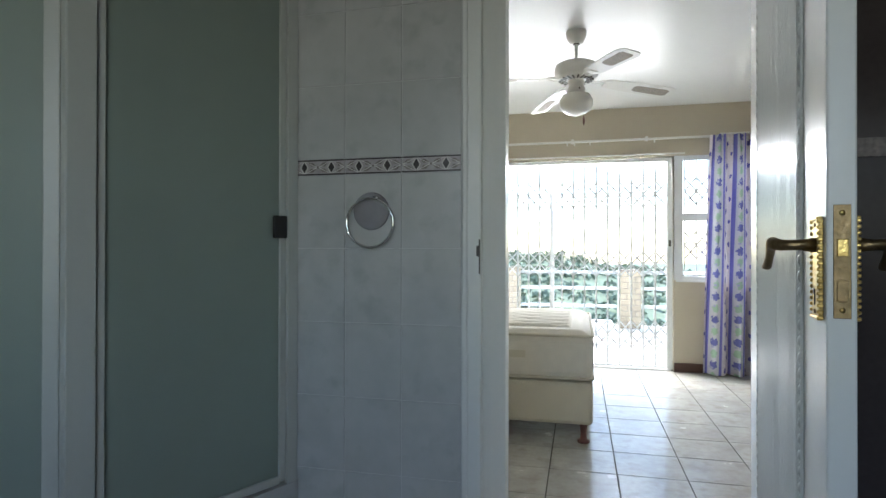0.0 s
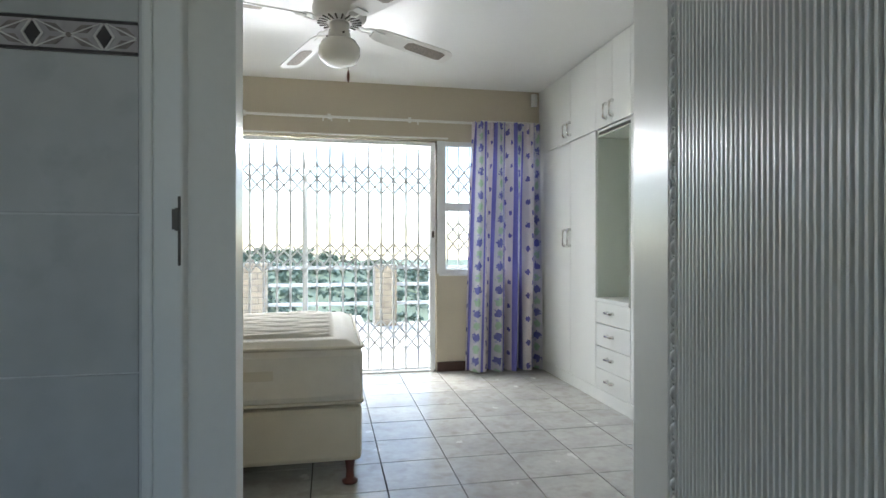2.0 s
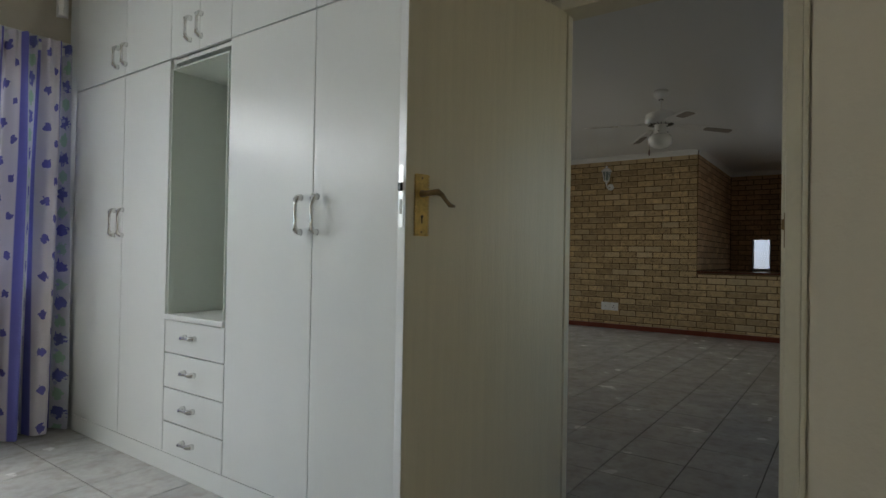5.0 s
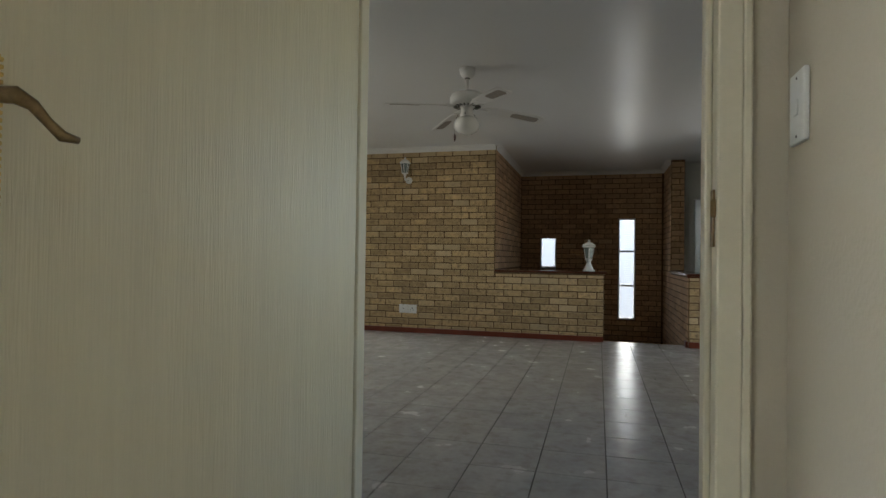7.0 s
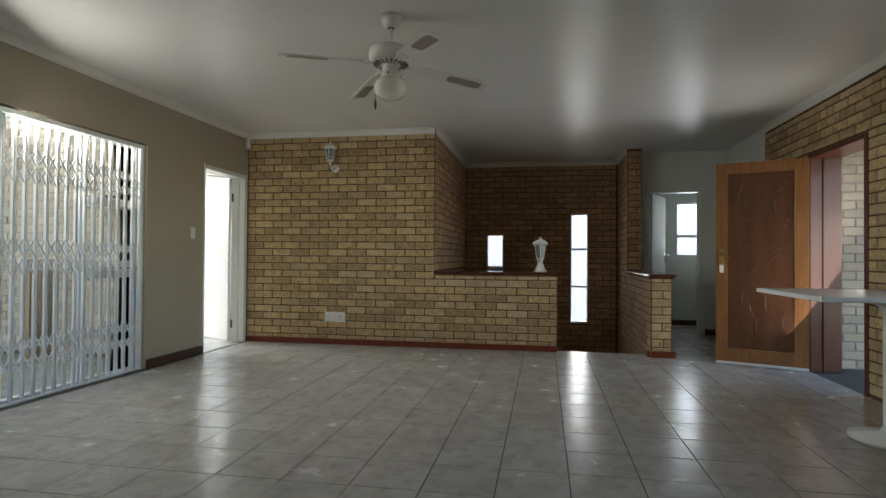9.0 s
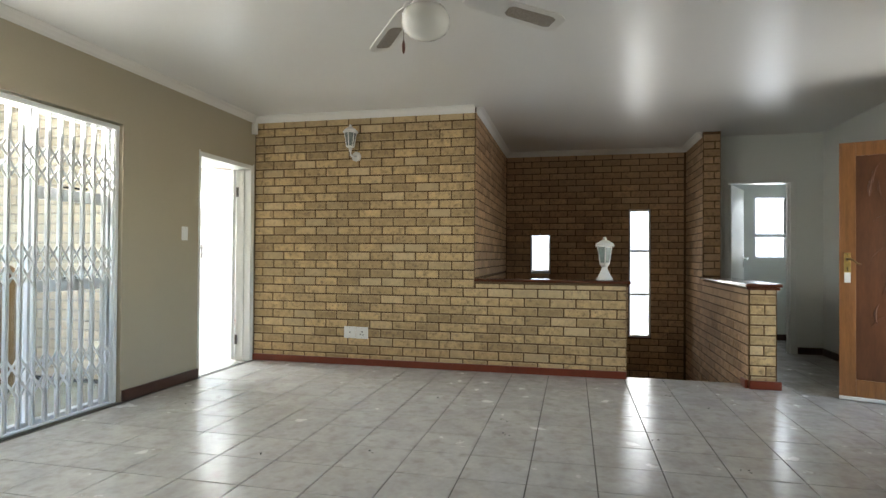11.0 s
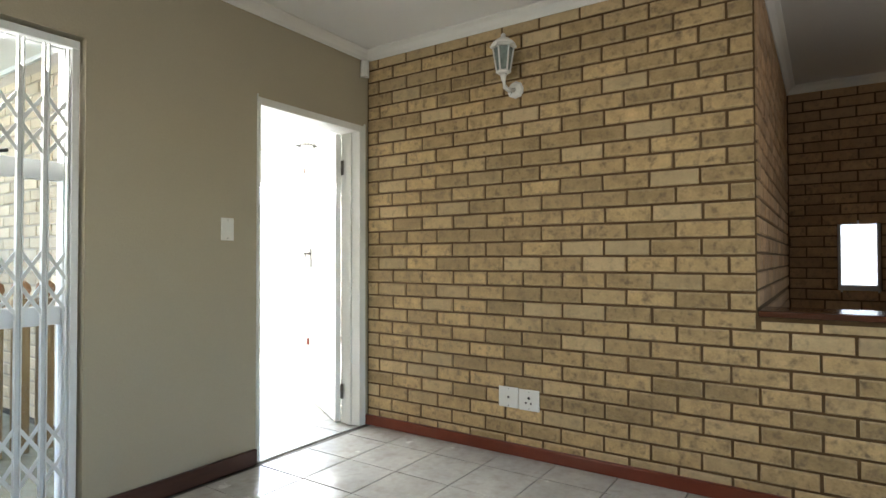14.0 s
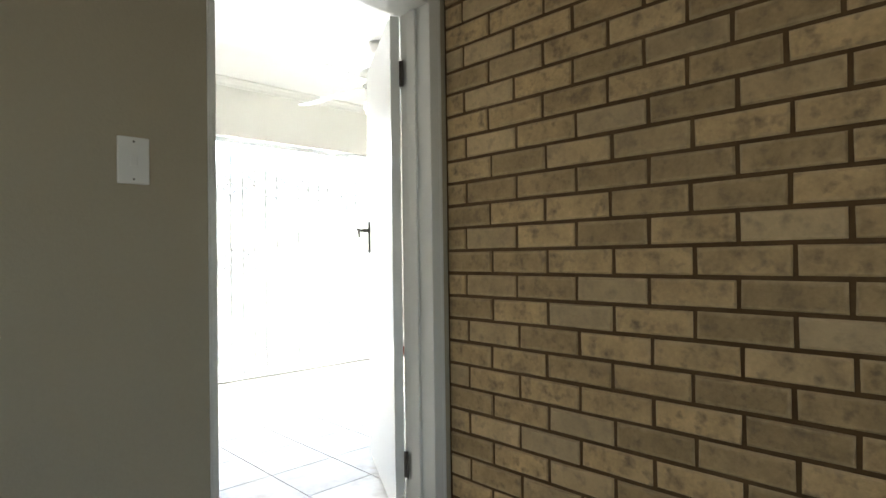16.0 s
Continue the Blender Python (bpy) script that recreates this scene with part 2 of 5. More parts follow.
# hill and leaf greens are paler and greyer, with the distance haze mixed in
HILL_HAZY = mat("coastal bush", (0.17, 0.215, 0.15), 0.95, vary=0.45, scale=0.16, fine=1.2, spot=(0.20, 0.24, 0.13), spot_at=0.62)
ROADM = mat("pale road", (0.38, 0.37, 0.34), 0.9, vary=0.1, scale=1)
LEAF_HAZY = mat("bush leaves, haze in the colour", (0.165, 0.205, 0.145), 0.8, vary=0.3, scale=2, fine=9, rand=0.2)
PATIO = mat("speckled grey-green patio slabs", (0.30, 0.30, 0.25), 0.8, vary=0.25, scale=3, fine=45, bump=0.4, bump_scale=60, spot=(0.18, 0.18, 0.13), spot_at=0.6)
POST_WOOD = mat("weathered yellow-brown timber", (0.26, 0.175, 0.085), 0.6, vary=0.3, scale=5, fine=40, stretch=(8, 8, 0.6), bump=0.3)
HINGE = mat("dull dark hinge metal", (0.075, 0.068, 0.058), 0.45, vary=0.25, scale=60)
TABLE_TOP = mat("pale grey speckled laminate", (0.62, 0.62, 0.60), 0.3, vary=0.1, scale=30, fine=220)
TERRACOTTA = mat("terracotta", (0.34, 0.19, 0.105), 0.8, vary=0.15, scale=10)


def glass(name, colour, rough, alpha_mix):
    """Thin pane: a clear sheet with a gloss by Fresnel."""
    m = bpy.data.materials.new(name)
    m.use_nodes = True
    n, l = m.node_tree.nodes, m.node_tree.links
    n.remove(n["Principled BSDF"])
    tr, gl, mx, fr = n.new("ShaderNodeBsdfTransparent"), n.new("ShaderNodeBsdfGlossy"), n.new("ShaderNodeMixShader"), n.new("ShaderNodeFresnel")
    tr.inputs[0].default_value = (*colour, 1)
    gl.inputs["Roughness"].default_value = rough
    fr.inputs[0].default_value = alpha_mix
    l.new(fr.outputs[0], mx.inputs[0])
    l.new(tr.outputs[0], mx.inputs[1])
    l.new(gl.outputs[0], mx.inputs[2])
    l.new(mx.outputs[0], n["Material Output"].inputs[0])
    return m


PANE = glass("clear window glass", (0.97, 0.98, 0.98), 0.02, 1.3)
FROST = mat("frosted green shower glass", (0.28, 0.34, 0.30), 0.38, vary=0.06, scale=1.5, fine=8, trans=0.15, ior=1.3)
ACRYLIC = mat("smoky clear acrylic", (0.36, 0.35, 0.37), 0.08, trans=0.25, vary=0.05, scale=20)
LANTERN = mat("lantern glass", (0.42, 0.50, 0.47), 0.12, trans=0.5, vary=0.2, scale=30)


# ---- mesh tools ----
class MeshBuilder:
    """Collects boxes, lathed and swept shapes; holds vertices and faces for one mesh."""

    def add(self, verts, faces, smooth=False):
        k = len(self.v)
        self.v += [tuple(p) for p in verts]
        self.f += [tuple(i + k for i in f) for f in faces]
        self.smooth += [smooth] * len(faces)
        return self

    def box(self, x0, x1, y0, y1, z0, z1, bevel=0.0, m=None):
        """A box; with bevel its edges are cut at 45 degrees."""
        x0, x1, y0, y1, z0, z1 = min(x0, x1), max(x0, x1), min(y0, y1), max(y0, y1), min(z0, z1), max(z0, z1)
        b = min(bevel, 0.45 * min(x1 - x0, y1 - y0, z1 - z0))
        bm = bmesh.new()
        bmesh.ops.create_cube(bm, size=1.0)
        for v in bm.verts:
            v.co = Vector(((x0 + x1) / 2 + v.co.x * (x1 - x0), (y0 + y1) / 2 + v.co.y * (y1 - y0), (z0 + z1) / 2 + v.co.z * (z1 - z0)))
        if b > 0:
            bmesh.ops.bevel(bm, geom=bm.edges[:], offset=b, segments=2, profile=0.5, affect="EDGES")
        if m is not None:
            bm.transform(m)
        bm.verts.index_update()
        self.add([v.co for v in bm.verts], [[v.index for v in f.verts] for f in bm.faces])
        bm.free()
        return self

    def lathe(self, profile, steps=24, m=None, smooth=True):
        """A turned shape about z from (radius, height) pairs."""
        m = m or Matrix()
        verts, faces = [], []
        for r, z in profile:
            verts += [m @ Vector((r * math.cos(2 * math.pi * i / steps), r * math.sin(2 * math.pi * i / steps), z)) for i in range(steps)]
        for j in range(len(profile) - 1):
            for i in range(steps):
                a, b = j * steps + i, j * steps + (i + 1) % steps
                faces.append((a, b, b + steps, a + steps))
        faces.append(tuple(reversed(range(steps))))
        faces.append(tuple(range((len(profile) - 1) * steps, len(profile) * steps)))
        return self.add(verts, faces, smooth)

    def tube(self, path, radius, sides=8, closed=False, flat=1.0):
        """A round bar along a path; radius may be one number or one for each point."""
        pts = [Vector(p) for p in path]
        n = len(pts)
        radii = radius if isinstance(radius, (list, tuple)) else [radius] * n
        verts, faces = [], []
        up = Vector((0, 0, 1))
        for i, p in enumerate(pts):
            d = (pts[(i + 1) % n] - pts[i - 1]) if closed else (pts[min(i + 1, n - 1)] - pts[max(i - 1, 0)])
            d.normalize()
            side = d.cross(up if abs(d.z) < 0.95 else Vector((0, 1, 0))).normalized()
            top = side.cross(d)
            verts += [p + radii[i] * (math.cos(2 * math.pi * k / sides) * side + flat * math.sin(2 * math.pi * k / sides) * top) for k in range(sides)]
        for i in range(n if closed else n - 1):
            j = (i + 1) % n
            for k in range(sides):
                faces.append((i * sides + k, i * sides + (k + 1) % sides, j * sides + (k + 1) % sides, j * sides + k))
        if not closed:
            faces += [tuple(reversed(range(sides))), tuple(range((n - 1) * sides, n * sides))]
        return self.add(verts, faces, True)

    def prism(self, outline, z0, z1, m=None):
        """An outline in x and y, drawn out from z0 to z1."""
        m = m or Matrix()
        n = len(outline)
        verts = [m @ Vector((x, y, z)) for z in (z0, z1) for x, y in outline]
        faces = [tuple(reversed(range(n))), tuple(range(n, 2 * n))] + [(i, (i + 1) % n, n + (i + 1) % n, n + i) for i in range(n)]
        return self.add(verts, faces)

    def data(self, name, material):
        me = bpy.data.meshes.new(name)
        me.from_pydata(self.v, [], self.f)
        bm = bmesh.new()
        bm.from_mesh(me)
        bmesh.ops.recalc_face_normals(bm, faces=bm.faces[:])
        bm.to_mesh(me)
        bm.free()
        me.polygons.foreach_set("use_smooth", self.smooth)
        me.materials.append(material)
        return me


def Mesh():
    mesh = MeshBuilder()
    mesh.v, mesh.f, mesh.smooth = [], [], []
    return mesh


def part(name, mesh, material, parent=None, label="", m=None):
    """ONE mesh object, under a thing or under a part."""
    ob = new(name, mesh if isinstance(mesh, bpy.types.Mesh) else mesh.data(name, material))
    if m is not None:
        ob.matrix_basis = m
    ob.parent = parent
    return tagged(ob, label)


def thing(name, label, category, m=None, group="", kind=""):
    """An Empty at the base of a thing, which parents its parts."""
    ob = new(name)
    ob.empty_display_size = 0.1
    if m is not None:
        ob.matrix_basis = m
    return tagged(ob, label, category, group, kind)


def setting(name, mesh, material, label, category):
    return tagged(new(name, mesh.data(name, material)), label, category, kind="structure")


def box_mesh(*a, **k):
    return Mesh().box(*a, **k)

# ---- structure ----
H, HB = 2.585, 2.555
COURSE, BRICK_LEN, BRICK_GAP = 0.0869, 0.241, 0.013


def wall(name, boxes, material, label):
    mesh = Mesh()
    for b in boxes:
        mesh.box(*b)
    return setting(name, mesh, material, label, "wall")


def opening_wall_x(x0, x1, y0, y1, holes, top=H):
    """Boxes of a wall that runs along x, with holes (x0, x1, z0, z1) through it."""
    out, at = [], x0
    for a, b, z0, z1 in sorted(holes):
        out.append((at, a, y0, y1, 0, top))
        if z0 > 0:
            out.append((a, b, y0, y1, 0, z0))
        out.append((a, b, y0, y1, z1, top))
        at = b
    return out + [(at, x1, y0, y1, 0, top)]


def opening_wall_y(x0, x1, y0, y1, holes, low=0.0, top=H):
    """The same along y, with holes (y0, y1, z0, z1)."""
    out, at = [], y0
    for a, b, z0, z1 in sorted(holes):
        out.append((x0, x1, at, a, low, top))
        if z0 > low:
            out.append((x0, x1, a, b, low, z0))
        out.append((x0, x1, a, b, z1, top))
        at = b
    return out + [(x0, x1, at, y1, low, top)]


setting("floor", box_mesh(-2.7, 8.87, -2.2, 6.22, -0.15, -0.006), GROUT, "grey mottled ceramic floor tiles with dark grout", "floor")
floor = bpy.data.objects["floor"]
setting("floor_room", box_mesh(7.53, 11.6, 6.22, 9.5, -0.15, -0.006), GROUT, "grey ceramic floor tiles in the sunlit room", "floor")
setting("floor_passage", box_mesh(8.872, 12.2, -0.75, 1.42, -0.15, -0.006), GROUT, "grey ceramic floor tiles in the passage", "floor")
setting("ceiling", Mesh().box(-2.8, 2.45, -2.3, 6.37, HB, H + 0.1).box(2.45, 12.2, -2.3, 6.37, H, H + 0.1).box(7.53, 11.6, 6.372, 9.5, H, H + 0.1), CEILING, "satin white painted ceiling", "ceiling")

# the soffit runs on past the slabs, out of view, to dim the patio
setting("ceiling_patio", Mesh().box(2.5, 7.55, 6.372, 11.2, 2.62, 2.72), CORNICE, "white soffit over the covered patio", "ceiling")
wall("wall_bath_bedroom", [(-2.7, -0.425, 1.895, 2.03, 0, H), (-0.425, 0.496, 1.895, 1.94, 2.06, H), (0.496, 2.4, 1.895, 1.94, 0, H)], CREAM, "cream plastered wall with a doorway to the bathroom")
wall("wall_window", opening_wall_x(-2.7, 2.4, 5.915, 6.06, [(-2.2, 0.80, 0, 2.07), (0.84, 1.66, 0.875, 2.07)]), CREAM,
     "cream plastered wall with a gated glass door and window")
wall("wall_bedroom_west", [(-2.8, -2.7, 1.895, 6.06, 0, H)], CREAM, "plain cream plastered wall")
wall("wall_bedroom_lounge", opening_wall_y(2.4, 2.5, -2.2, 6.22, [(2.222, 3.075, 0, 2.06)]), CREAM, "cream plastered wall with the bedroom doorway")
wall("wall_bedroom_nib", [(1.27, 2.398, 1.942, 2.145, 0, H)], CREAM, "cream plastered wall nib beside the bedroom door")
wall("wall_bath", [(-2.8, -2.7, -2.2, 1.895, 0, H), (1.3, 1.4, -2.2, 1.895, 0, H)] + opening_wall_x(-2.7, 1.3, -2.3, -2.2, [(-1.2, 0.6, 1.0, 2.2)]),
     BATH_GROUT, "tiled bathroom wall")
wall("wall_lounge_north", opening_wall_x(2.5, 9.02, 6.22, 6.37, [(4.4, 6.96, 0, 2.10), (7.856, 8.74, 0, 2.06)]), CREAM_SHADED,
     "cream plastered wall, shade in its paint, with a security gate and a doorway")
# the hole at x 3.2 to 5.9 is unseen, added to let light in
wall("wall_lounge_south", opening_wall_x(2.5, 9.3, -0.2, 0.05, [(3.2, 5.9, 0.85, 2.10), (7.19, 8.20, 0, 2.08)]), MORTAR,
     "face brick wall with the front doorway")
wall("wall_passage_south", [(9.3, 12.2, -0.2, 0.06, 0, H)], WHITE_WALL, "white plastered passage wall")
wall("wall_passage_end", opening_wall_y(10.72, 10.84, 0.06, 1.23, [(0.36, 1.12, 0, 2.05)]), WHITE_WALL, "white plastered wall with the washroom doorway")
wall("wall_washroom", opening_wall_y(11.9, 12.0, 0.06, 1.23, [(0.03, 0.47, 1.1, 1.97)]) + [(10.84, 12.0, 1.23, 1.33, 0, H)], WHITE_WALL,
     "white tiled washroom wall with a small window")
wall("wall_room_east", [(11.5, 11.6, 6.37, 9.35, 0, H), (8.9, 11.5, 6.3, 6.37, 0, H)], CREAM_GLARE, "cream plastered wall")
wall("wall_room_north", opening_wall_x(7.53, 11.6, 9.35, 9.5, [(8.15, 11.1, 0, 2.10)]), CREAM_GLARE, "cream plastered wall with a wide glazed opening")
room_west = wall("wall_room_west", [(7.55, 7.75, 6.372, 9.35, 0, H)], MORTAR_OUT, "pale outdoor face brick wall beyond the gate")

# the brick feature wall, the low wall, the stairwell and the pier
brick_wall = wall("brick_wall", [(8.79, 9.02, 3.83, 6.22, 0, H), (8.79, 9.02, 2.41, 3.83, 0, 0.868)], MORTAR, "yellow-brown face brick feature wall with brown joints")
stair_wall = wall("wall_stairwell", [(9.02, 11.4, 3.83, 4.05, -2.2, H)] + opening_wall_y(11.4, 11.62, 1.23, 4.05, [(1.87, 2.15, 0.03, 1.77), (3.2, 3.48, 0.865, 1.445)], low=-2.2),
                  MORTAR, "face brick stairwell wall with two narrow windows")
pier = wall("brick_pier", [(10.42, 11.4, 1.23, 1.42, -2.2, H), (8.66, 10.42, 1.2, 1.42, -2.2, 0.868)], MORTAR, "face brick pier and low wall beside the stairs")

cornice = Mesh()
for (x0, y0), (x1, y1), (nx, ny) in (((8.78, 3.83), (8.78, 6.22), (-1, 0)), ((2.5, 6.22), (8.79, 6.22), (0, -1)), ((2.5, 0.05), (2.5, 6.22), (1, 0)), ((8.79, 3.82), (11.4, 3.82), (0, -1)),
                                     ((11.39, 1.42), (11.39, 3.83), (-1, 0)), ((10.42, 1.43), (11.4, 1.43), (0, 1)), ((2.5, 0.06), (9.3, 0.06), (0, 1)),
                                     ((8.15, 9.35), (11.5, 9.35), (0, -1))):
    prof = [(0, -0.065), (0.006, -0.065), (0.014, -0.045), (0.034, -0.02), (0.06, -0.008), (0.06, 0), (0, 0)]
    n = len(prof)
    vs = [(x + nx * a, y + ny * a, H + b) for x, y in ((x0, y0), (x1, y1)) for a, b in prof]
    cornice.add(vs, [(i, (i + 1) % n, n + (i + 1) % n, n + i) for i in range(n)] + [tuple(range(n)), tuple(range(n, 2 * n))])
setting("cornice", cornice, CORNICE, "white coved cornice along the lounge ceiling", "cornice")

# steps that lead down, out of sight below the landing
stairs = Mesh()
for i in range(9):
    stairs.box(8.87 + 0.27 * i, 8.87 + 0.27 * (i + 1) + (0 if i < 8 else 0.1), 1.42, 3.83, -2.2, -0.18 * (i + 1))
setting("stairs", stairs, TILE, "tiled steps leading down", "stairs")

# skirtings
setting("baseboard_room", Mesh().box(11.475, 11.5, 6.37, 9.35, 0, 0.08, 0.004).box(11.1, 11.475, 9.325, 9.35, 0, 0.08, 0.004).box(7.75, 8.15, 9.325, 9.35, 0, 0.08, 0.004), SKIRT_RED,
        "red-brown skirting in the sunlit room", "skirting")
setting("baseboard_brick", Mesh().box(8.758, 8.79, 2.41, 6.22, 0, 0.068, 0.006).box(8.628, 8.66, 1.17, 1.42, 0, 0.072, 0.006).box(8.66, 8.80, 1.422, 1.45, 0, 0.072, 0.006), SKIRT_RED, "red-brown painted skirting along the brick", "skirting")
setting("baseboard_lounge", Mesh().box(6.97, 7.846, 6.195, 6.22, 0, 0.085, 0.005).box(2.5, 4.38, 6.195, 6.22, 0, 0.085, 0.005), SKIRT_DARK, "dark brown wooden skirting", "skirting")
setting("baseboard_bedroom", Mesh().box(0.80, 1.765, 5.89, 5.915, 0, 0.085, 0.005), SKIRT_DARK, "dark brown wooden skirting below the window", "skirting")
setting("baseboard_passage", Mesh().box(10.695, 10.72, 0.06, 0.33, 0, 0.08, 0.004).box(9.25, 10.69, 0.06, 0.085, 0, 0.08, 0.004).box(11.87, 11.9, 0.06, 1.23, 0, 0.08), SKIRT_DARK,
        "dark brown wooden skirting in the passage", "skirting")


# ---- doors ----
def door_frame(name, axis, a0, a1, c0, c1, top, material, label, rebate=0.0, latch=0.045, back=None):
    """A pressed steel door frame with a rebate, round an opening a0..a1 in a wall from c0 to c1."""
    mesh = Mesh()
    def put(u0, u1, v0, v1, z0, z1):
        mesh.box(*((u0, u1, v0, v1) if axis == "x" else (v0, v1, u0, u1)), z0, z1, 0.004)
    f, lip = 0.045, 0.012
    back = c1 if back is None else back
    for u0, u1 in ((a0, a0 + latch), (a1 - f, a1)):
        if rebate and u0 == a0:
            put(u0, u1 - rebate, c0 - lip, c0 + 0.04, 0, top)
            put(u0, u1, c0 + 0.04, c1 + lip, 0, top)
        else:
            put(u0, u1, c0 - lip, (c1 if u0 == a0 else back) + lip, 0, top)
    put(a0 + latch, a1 - f, c0 - lip, back + lip, top - f, top)
    stop = 0.014
    m = (c0 + c1) / 2
    put(a0 + latch, a0 + latch + stop, m - 0.015, m + 0.03, 0, top - f)
    m = (c0 + back) / 2
    put(a1 - f - stop, a1 - f, m - 0.015, m + 0.03, 0, top - f)
    for u0, u1 in ((a0 - (0.016 if latch == f else 0.004), a0), (a1, a1 + 0.016)):
        put(u0, u1, c0 - lip, c0 - 0.001, 0, top + 0.016)
        c = c1 if u0 < a0 else back
        put(u0, u1, c + 0.001, c + lip, 0, top + 0.016)
    return setting(name, mesh, material, label, "door frame")


frame_bath = door_frame("door_frame_bath", "x", -0.425, 0.496, 1.885, 2.03, 2.06, FRAME_WHITE, "white enamelled steel door frame", back=1.928)
part("jamb_reveal", Mesh().prism([(-0.381, 1.906), (-0.313, 1.958), (-0.313, 2.042), (-0.381, 2.042)], 0, 2.014), FRAME_WHITE, frame_bath)
frame_bed = door_frame("door_frame_bedroom", "y", 2.222, 3.075, 2.4, 2.5, 2.06, JAMB_CREAM, "cream enamelled steel door frame with a brass strike plate")
frame_room = door_frame("door_frame_room", "x", 7.856, 8.74, 6.22, 6.37, 2.06, FRAME_WHITE, "white enamelled steel door frame", latch=0.018)
frame_wash = door_frame("door_frame_washroom", "y", 0.36, 1.12, 10.72, 10.84, 2.05, FRAME_WHITE, "white painted washroom door frame")
frame_front = door_frame("door_frame_front", "x", 7.19, 8.20, -0.2, 0.05, 2.08, WOOD_FRAME, "dark red hardwood front door frame")


def strike(parent, x, y, z, turn, material=BRASS_DARK):
    m = pose(x, y, z, 0, 0, turn)
    p = Mesh().box(-0.012, 0.012, -0.002, 0.002, -0.055, 0.055, 0.001, m).box(-0.021, -0.012, -0.002, 0.004, 0.0, 0.036, 0.001, m).box(-0.023, -0.0205, -0.002, 0.008, 0.002, 0.034, 0.0008, m)
    plate = part("strike_plate", p, material, parent, "worn brass strike plate")
    part("strike_hole", Mesh().box(-0.006, 0.006, -0.0035, 0.0, -0.012, 0.014, 0, m), BLACK, plate, "dark latch hole")


def handle_set(parent, x, y, z, m, side, brass=BRASS, lever_way=1, high=0.20, wide=0.045):
    """A brass backplate with a beaded edge, lever and keyhole. Local x runs along the leaf, local y is out of its face."""
    plate = Mesh().box(x - wide / 2, x + wide / 2, y, y + side * 0.006, z - high / 2, z + high / 2, 0.002)
    for k in range(int(high / 0.009)):
        for s in (-1, 1):
            plate.box(x + s * wide / 2 - 0.003, x + s * wide / 2 + 0.003, y, y + side * 0.009, z - high / 2 + 0.009 * k + 0.001, z - high / 2 + 0.009 * k + 0.007, 0.002)
    for s in (-1, 1):
        plate.box(x - wide / 2, x + wide / 2, y, y + side * 0.009, z + s * (high / 2 - 0.003) - 0.003, z + s * (high / 2 - 0.003) + 0.003, 0.002)
    p = part("backplate", plate, brass, parent, "brass backplate with beaded edge")
    hz = z + 0.035
    d = lever_way
    pts = [(x, y + side * 0.004, hz), (x, y + side * 0.03, hz), (x, y + side * 0.052, hz), (x + d * 0.016, y + side * 0.06, hz + 0.003), (x + d * 0.034, y + side * 0.06, hz - 0.004),
           (x + d * 0.050, y + side * 0.06, hz - 0.020), (x + d * 0.066, y + side * 0.061, hz - 0.034), (x + d * 0.084, y + side * 0.063, hz - 0.036)]
    part("lever", Mesh().tube(pts, [0.012, 0.0085, 0.009, 0.0105, 0.0075, 0.006, 0.0072, 0.0042], 10), BRASS_DARK if brass == BRASS else brass, p, "curved brass lever")
    key = Mesh().lathe([(0.005, 0), (0.005, 0.001)], 12, Matrix.Translation((x, y + side * 0.0072, z - 0.035)) @ pose(0, 0, 0, -90 * side))
    key.box(x - 0.002, x + 0.002, y + side * 0.0064, y + side * 0.0075, z - 0.056, z - 0.037)
    part("keyhole", key, BLACK, p, "dark keyhole")
    for s in (-1, 1):
        part("screw", Mesh().lathe([(0.004, 0), (0.003, 0.0015)], 10, Matrix.Translation((x + 0.012 * s * 0, y + side * 0.0062, z + s * (high / 2 - 0.012))) @ pose(0, 0, 0, -90 * side)), BRASS_DARK, p)


def hinge(parent, x, y, z, m=None):
    me = Mesh().tube([(x, y, z - 0.05), (x, y, z + 0.05)], 0.009, 10)
    me.box(x - 0.026, x + 0.03, y - 0.0045, y - 0.001, z - 0.05, z + 0.05, 0.001)
    for k in (-0.02, 0.02):
        me.tube([(x, y, z + k - 0.002), (x, y, z + k + 0.002)], 0.0085, 10)
    return part("hinge", me, HINGE, parent, "dark steel butt hinge")


# reeded bathroom door, open into the bathroom; local x runs from the hinge to the lock edge
WAY = 261.8
bath_door = thing("bathroom_door", "white panelled door with reeded centre and rope moulding, standing open", "door", pose(0.392, 1.855, 0, 0, 0, WAY))
LB = 0.83
part("leaf", Mesh().box(0, LB, 0, 0.038, 0.012, 2.03, 0.003), GLOSS_WHITE, bath_door)
reed = Mesh()
for i in range(44):
    w = (LB - 0.364) / 44
    x = 0.182 + w * i
    reed.add([(x, 0, 0.14), (x + w * 0.25, -0.0055, 0.14), (x + w * 0.6, -0.0055, 0.14), (x + w * 0.85, 0, 0.14), (x, 0, 1.93), (x + w * 0.25, -0.0055, 1.93), (x + w * 0.6, -0.0055, 1.93), (x + w * 0.85, 0, 1.93)],
             [(0, 1, 5, 4), (1, 2, 6, 5), (2, 3, 7, 6), (0, 3, 2, 1), (4, 5, 6, 7)])
part("reeded_panel", reed, GLOSS_WHITE, bath_door, "white vertical reeded panel")
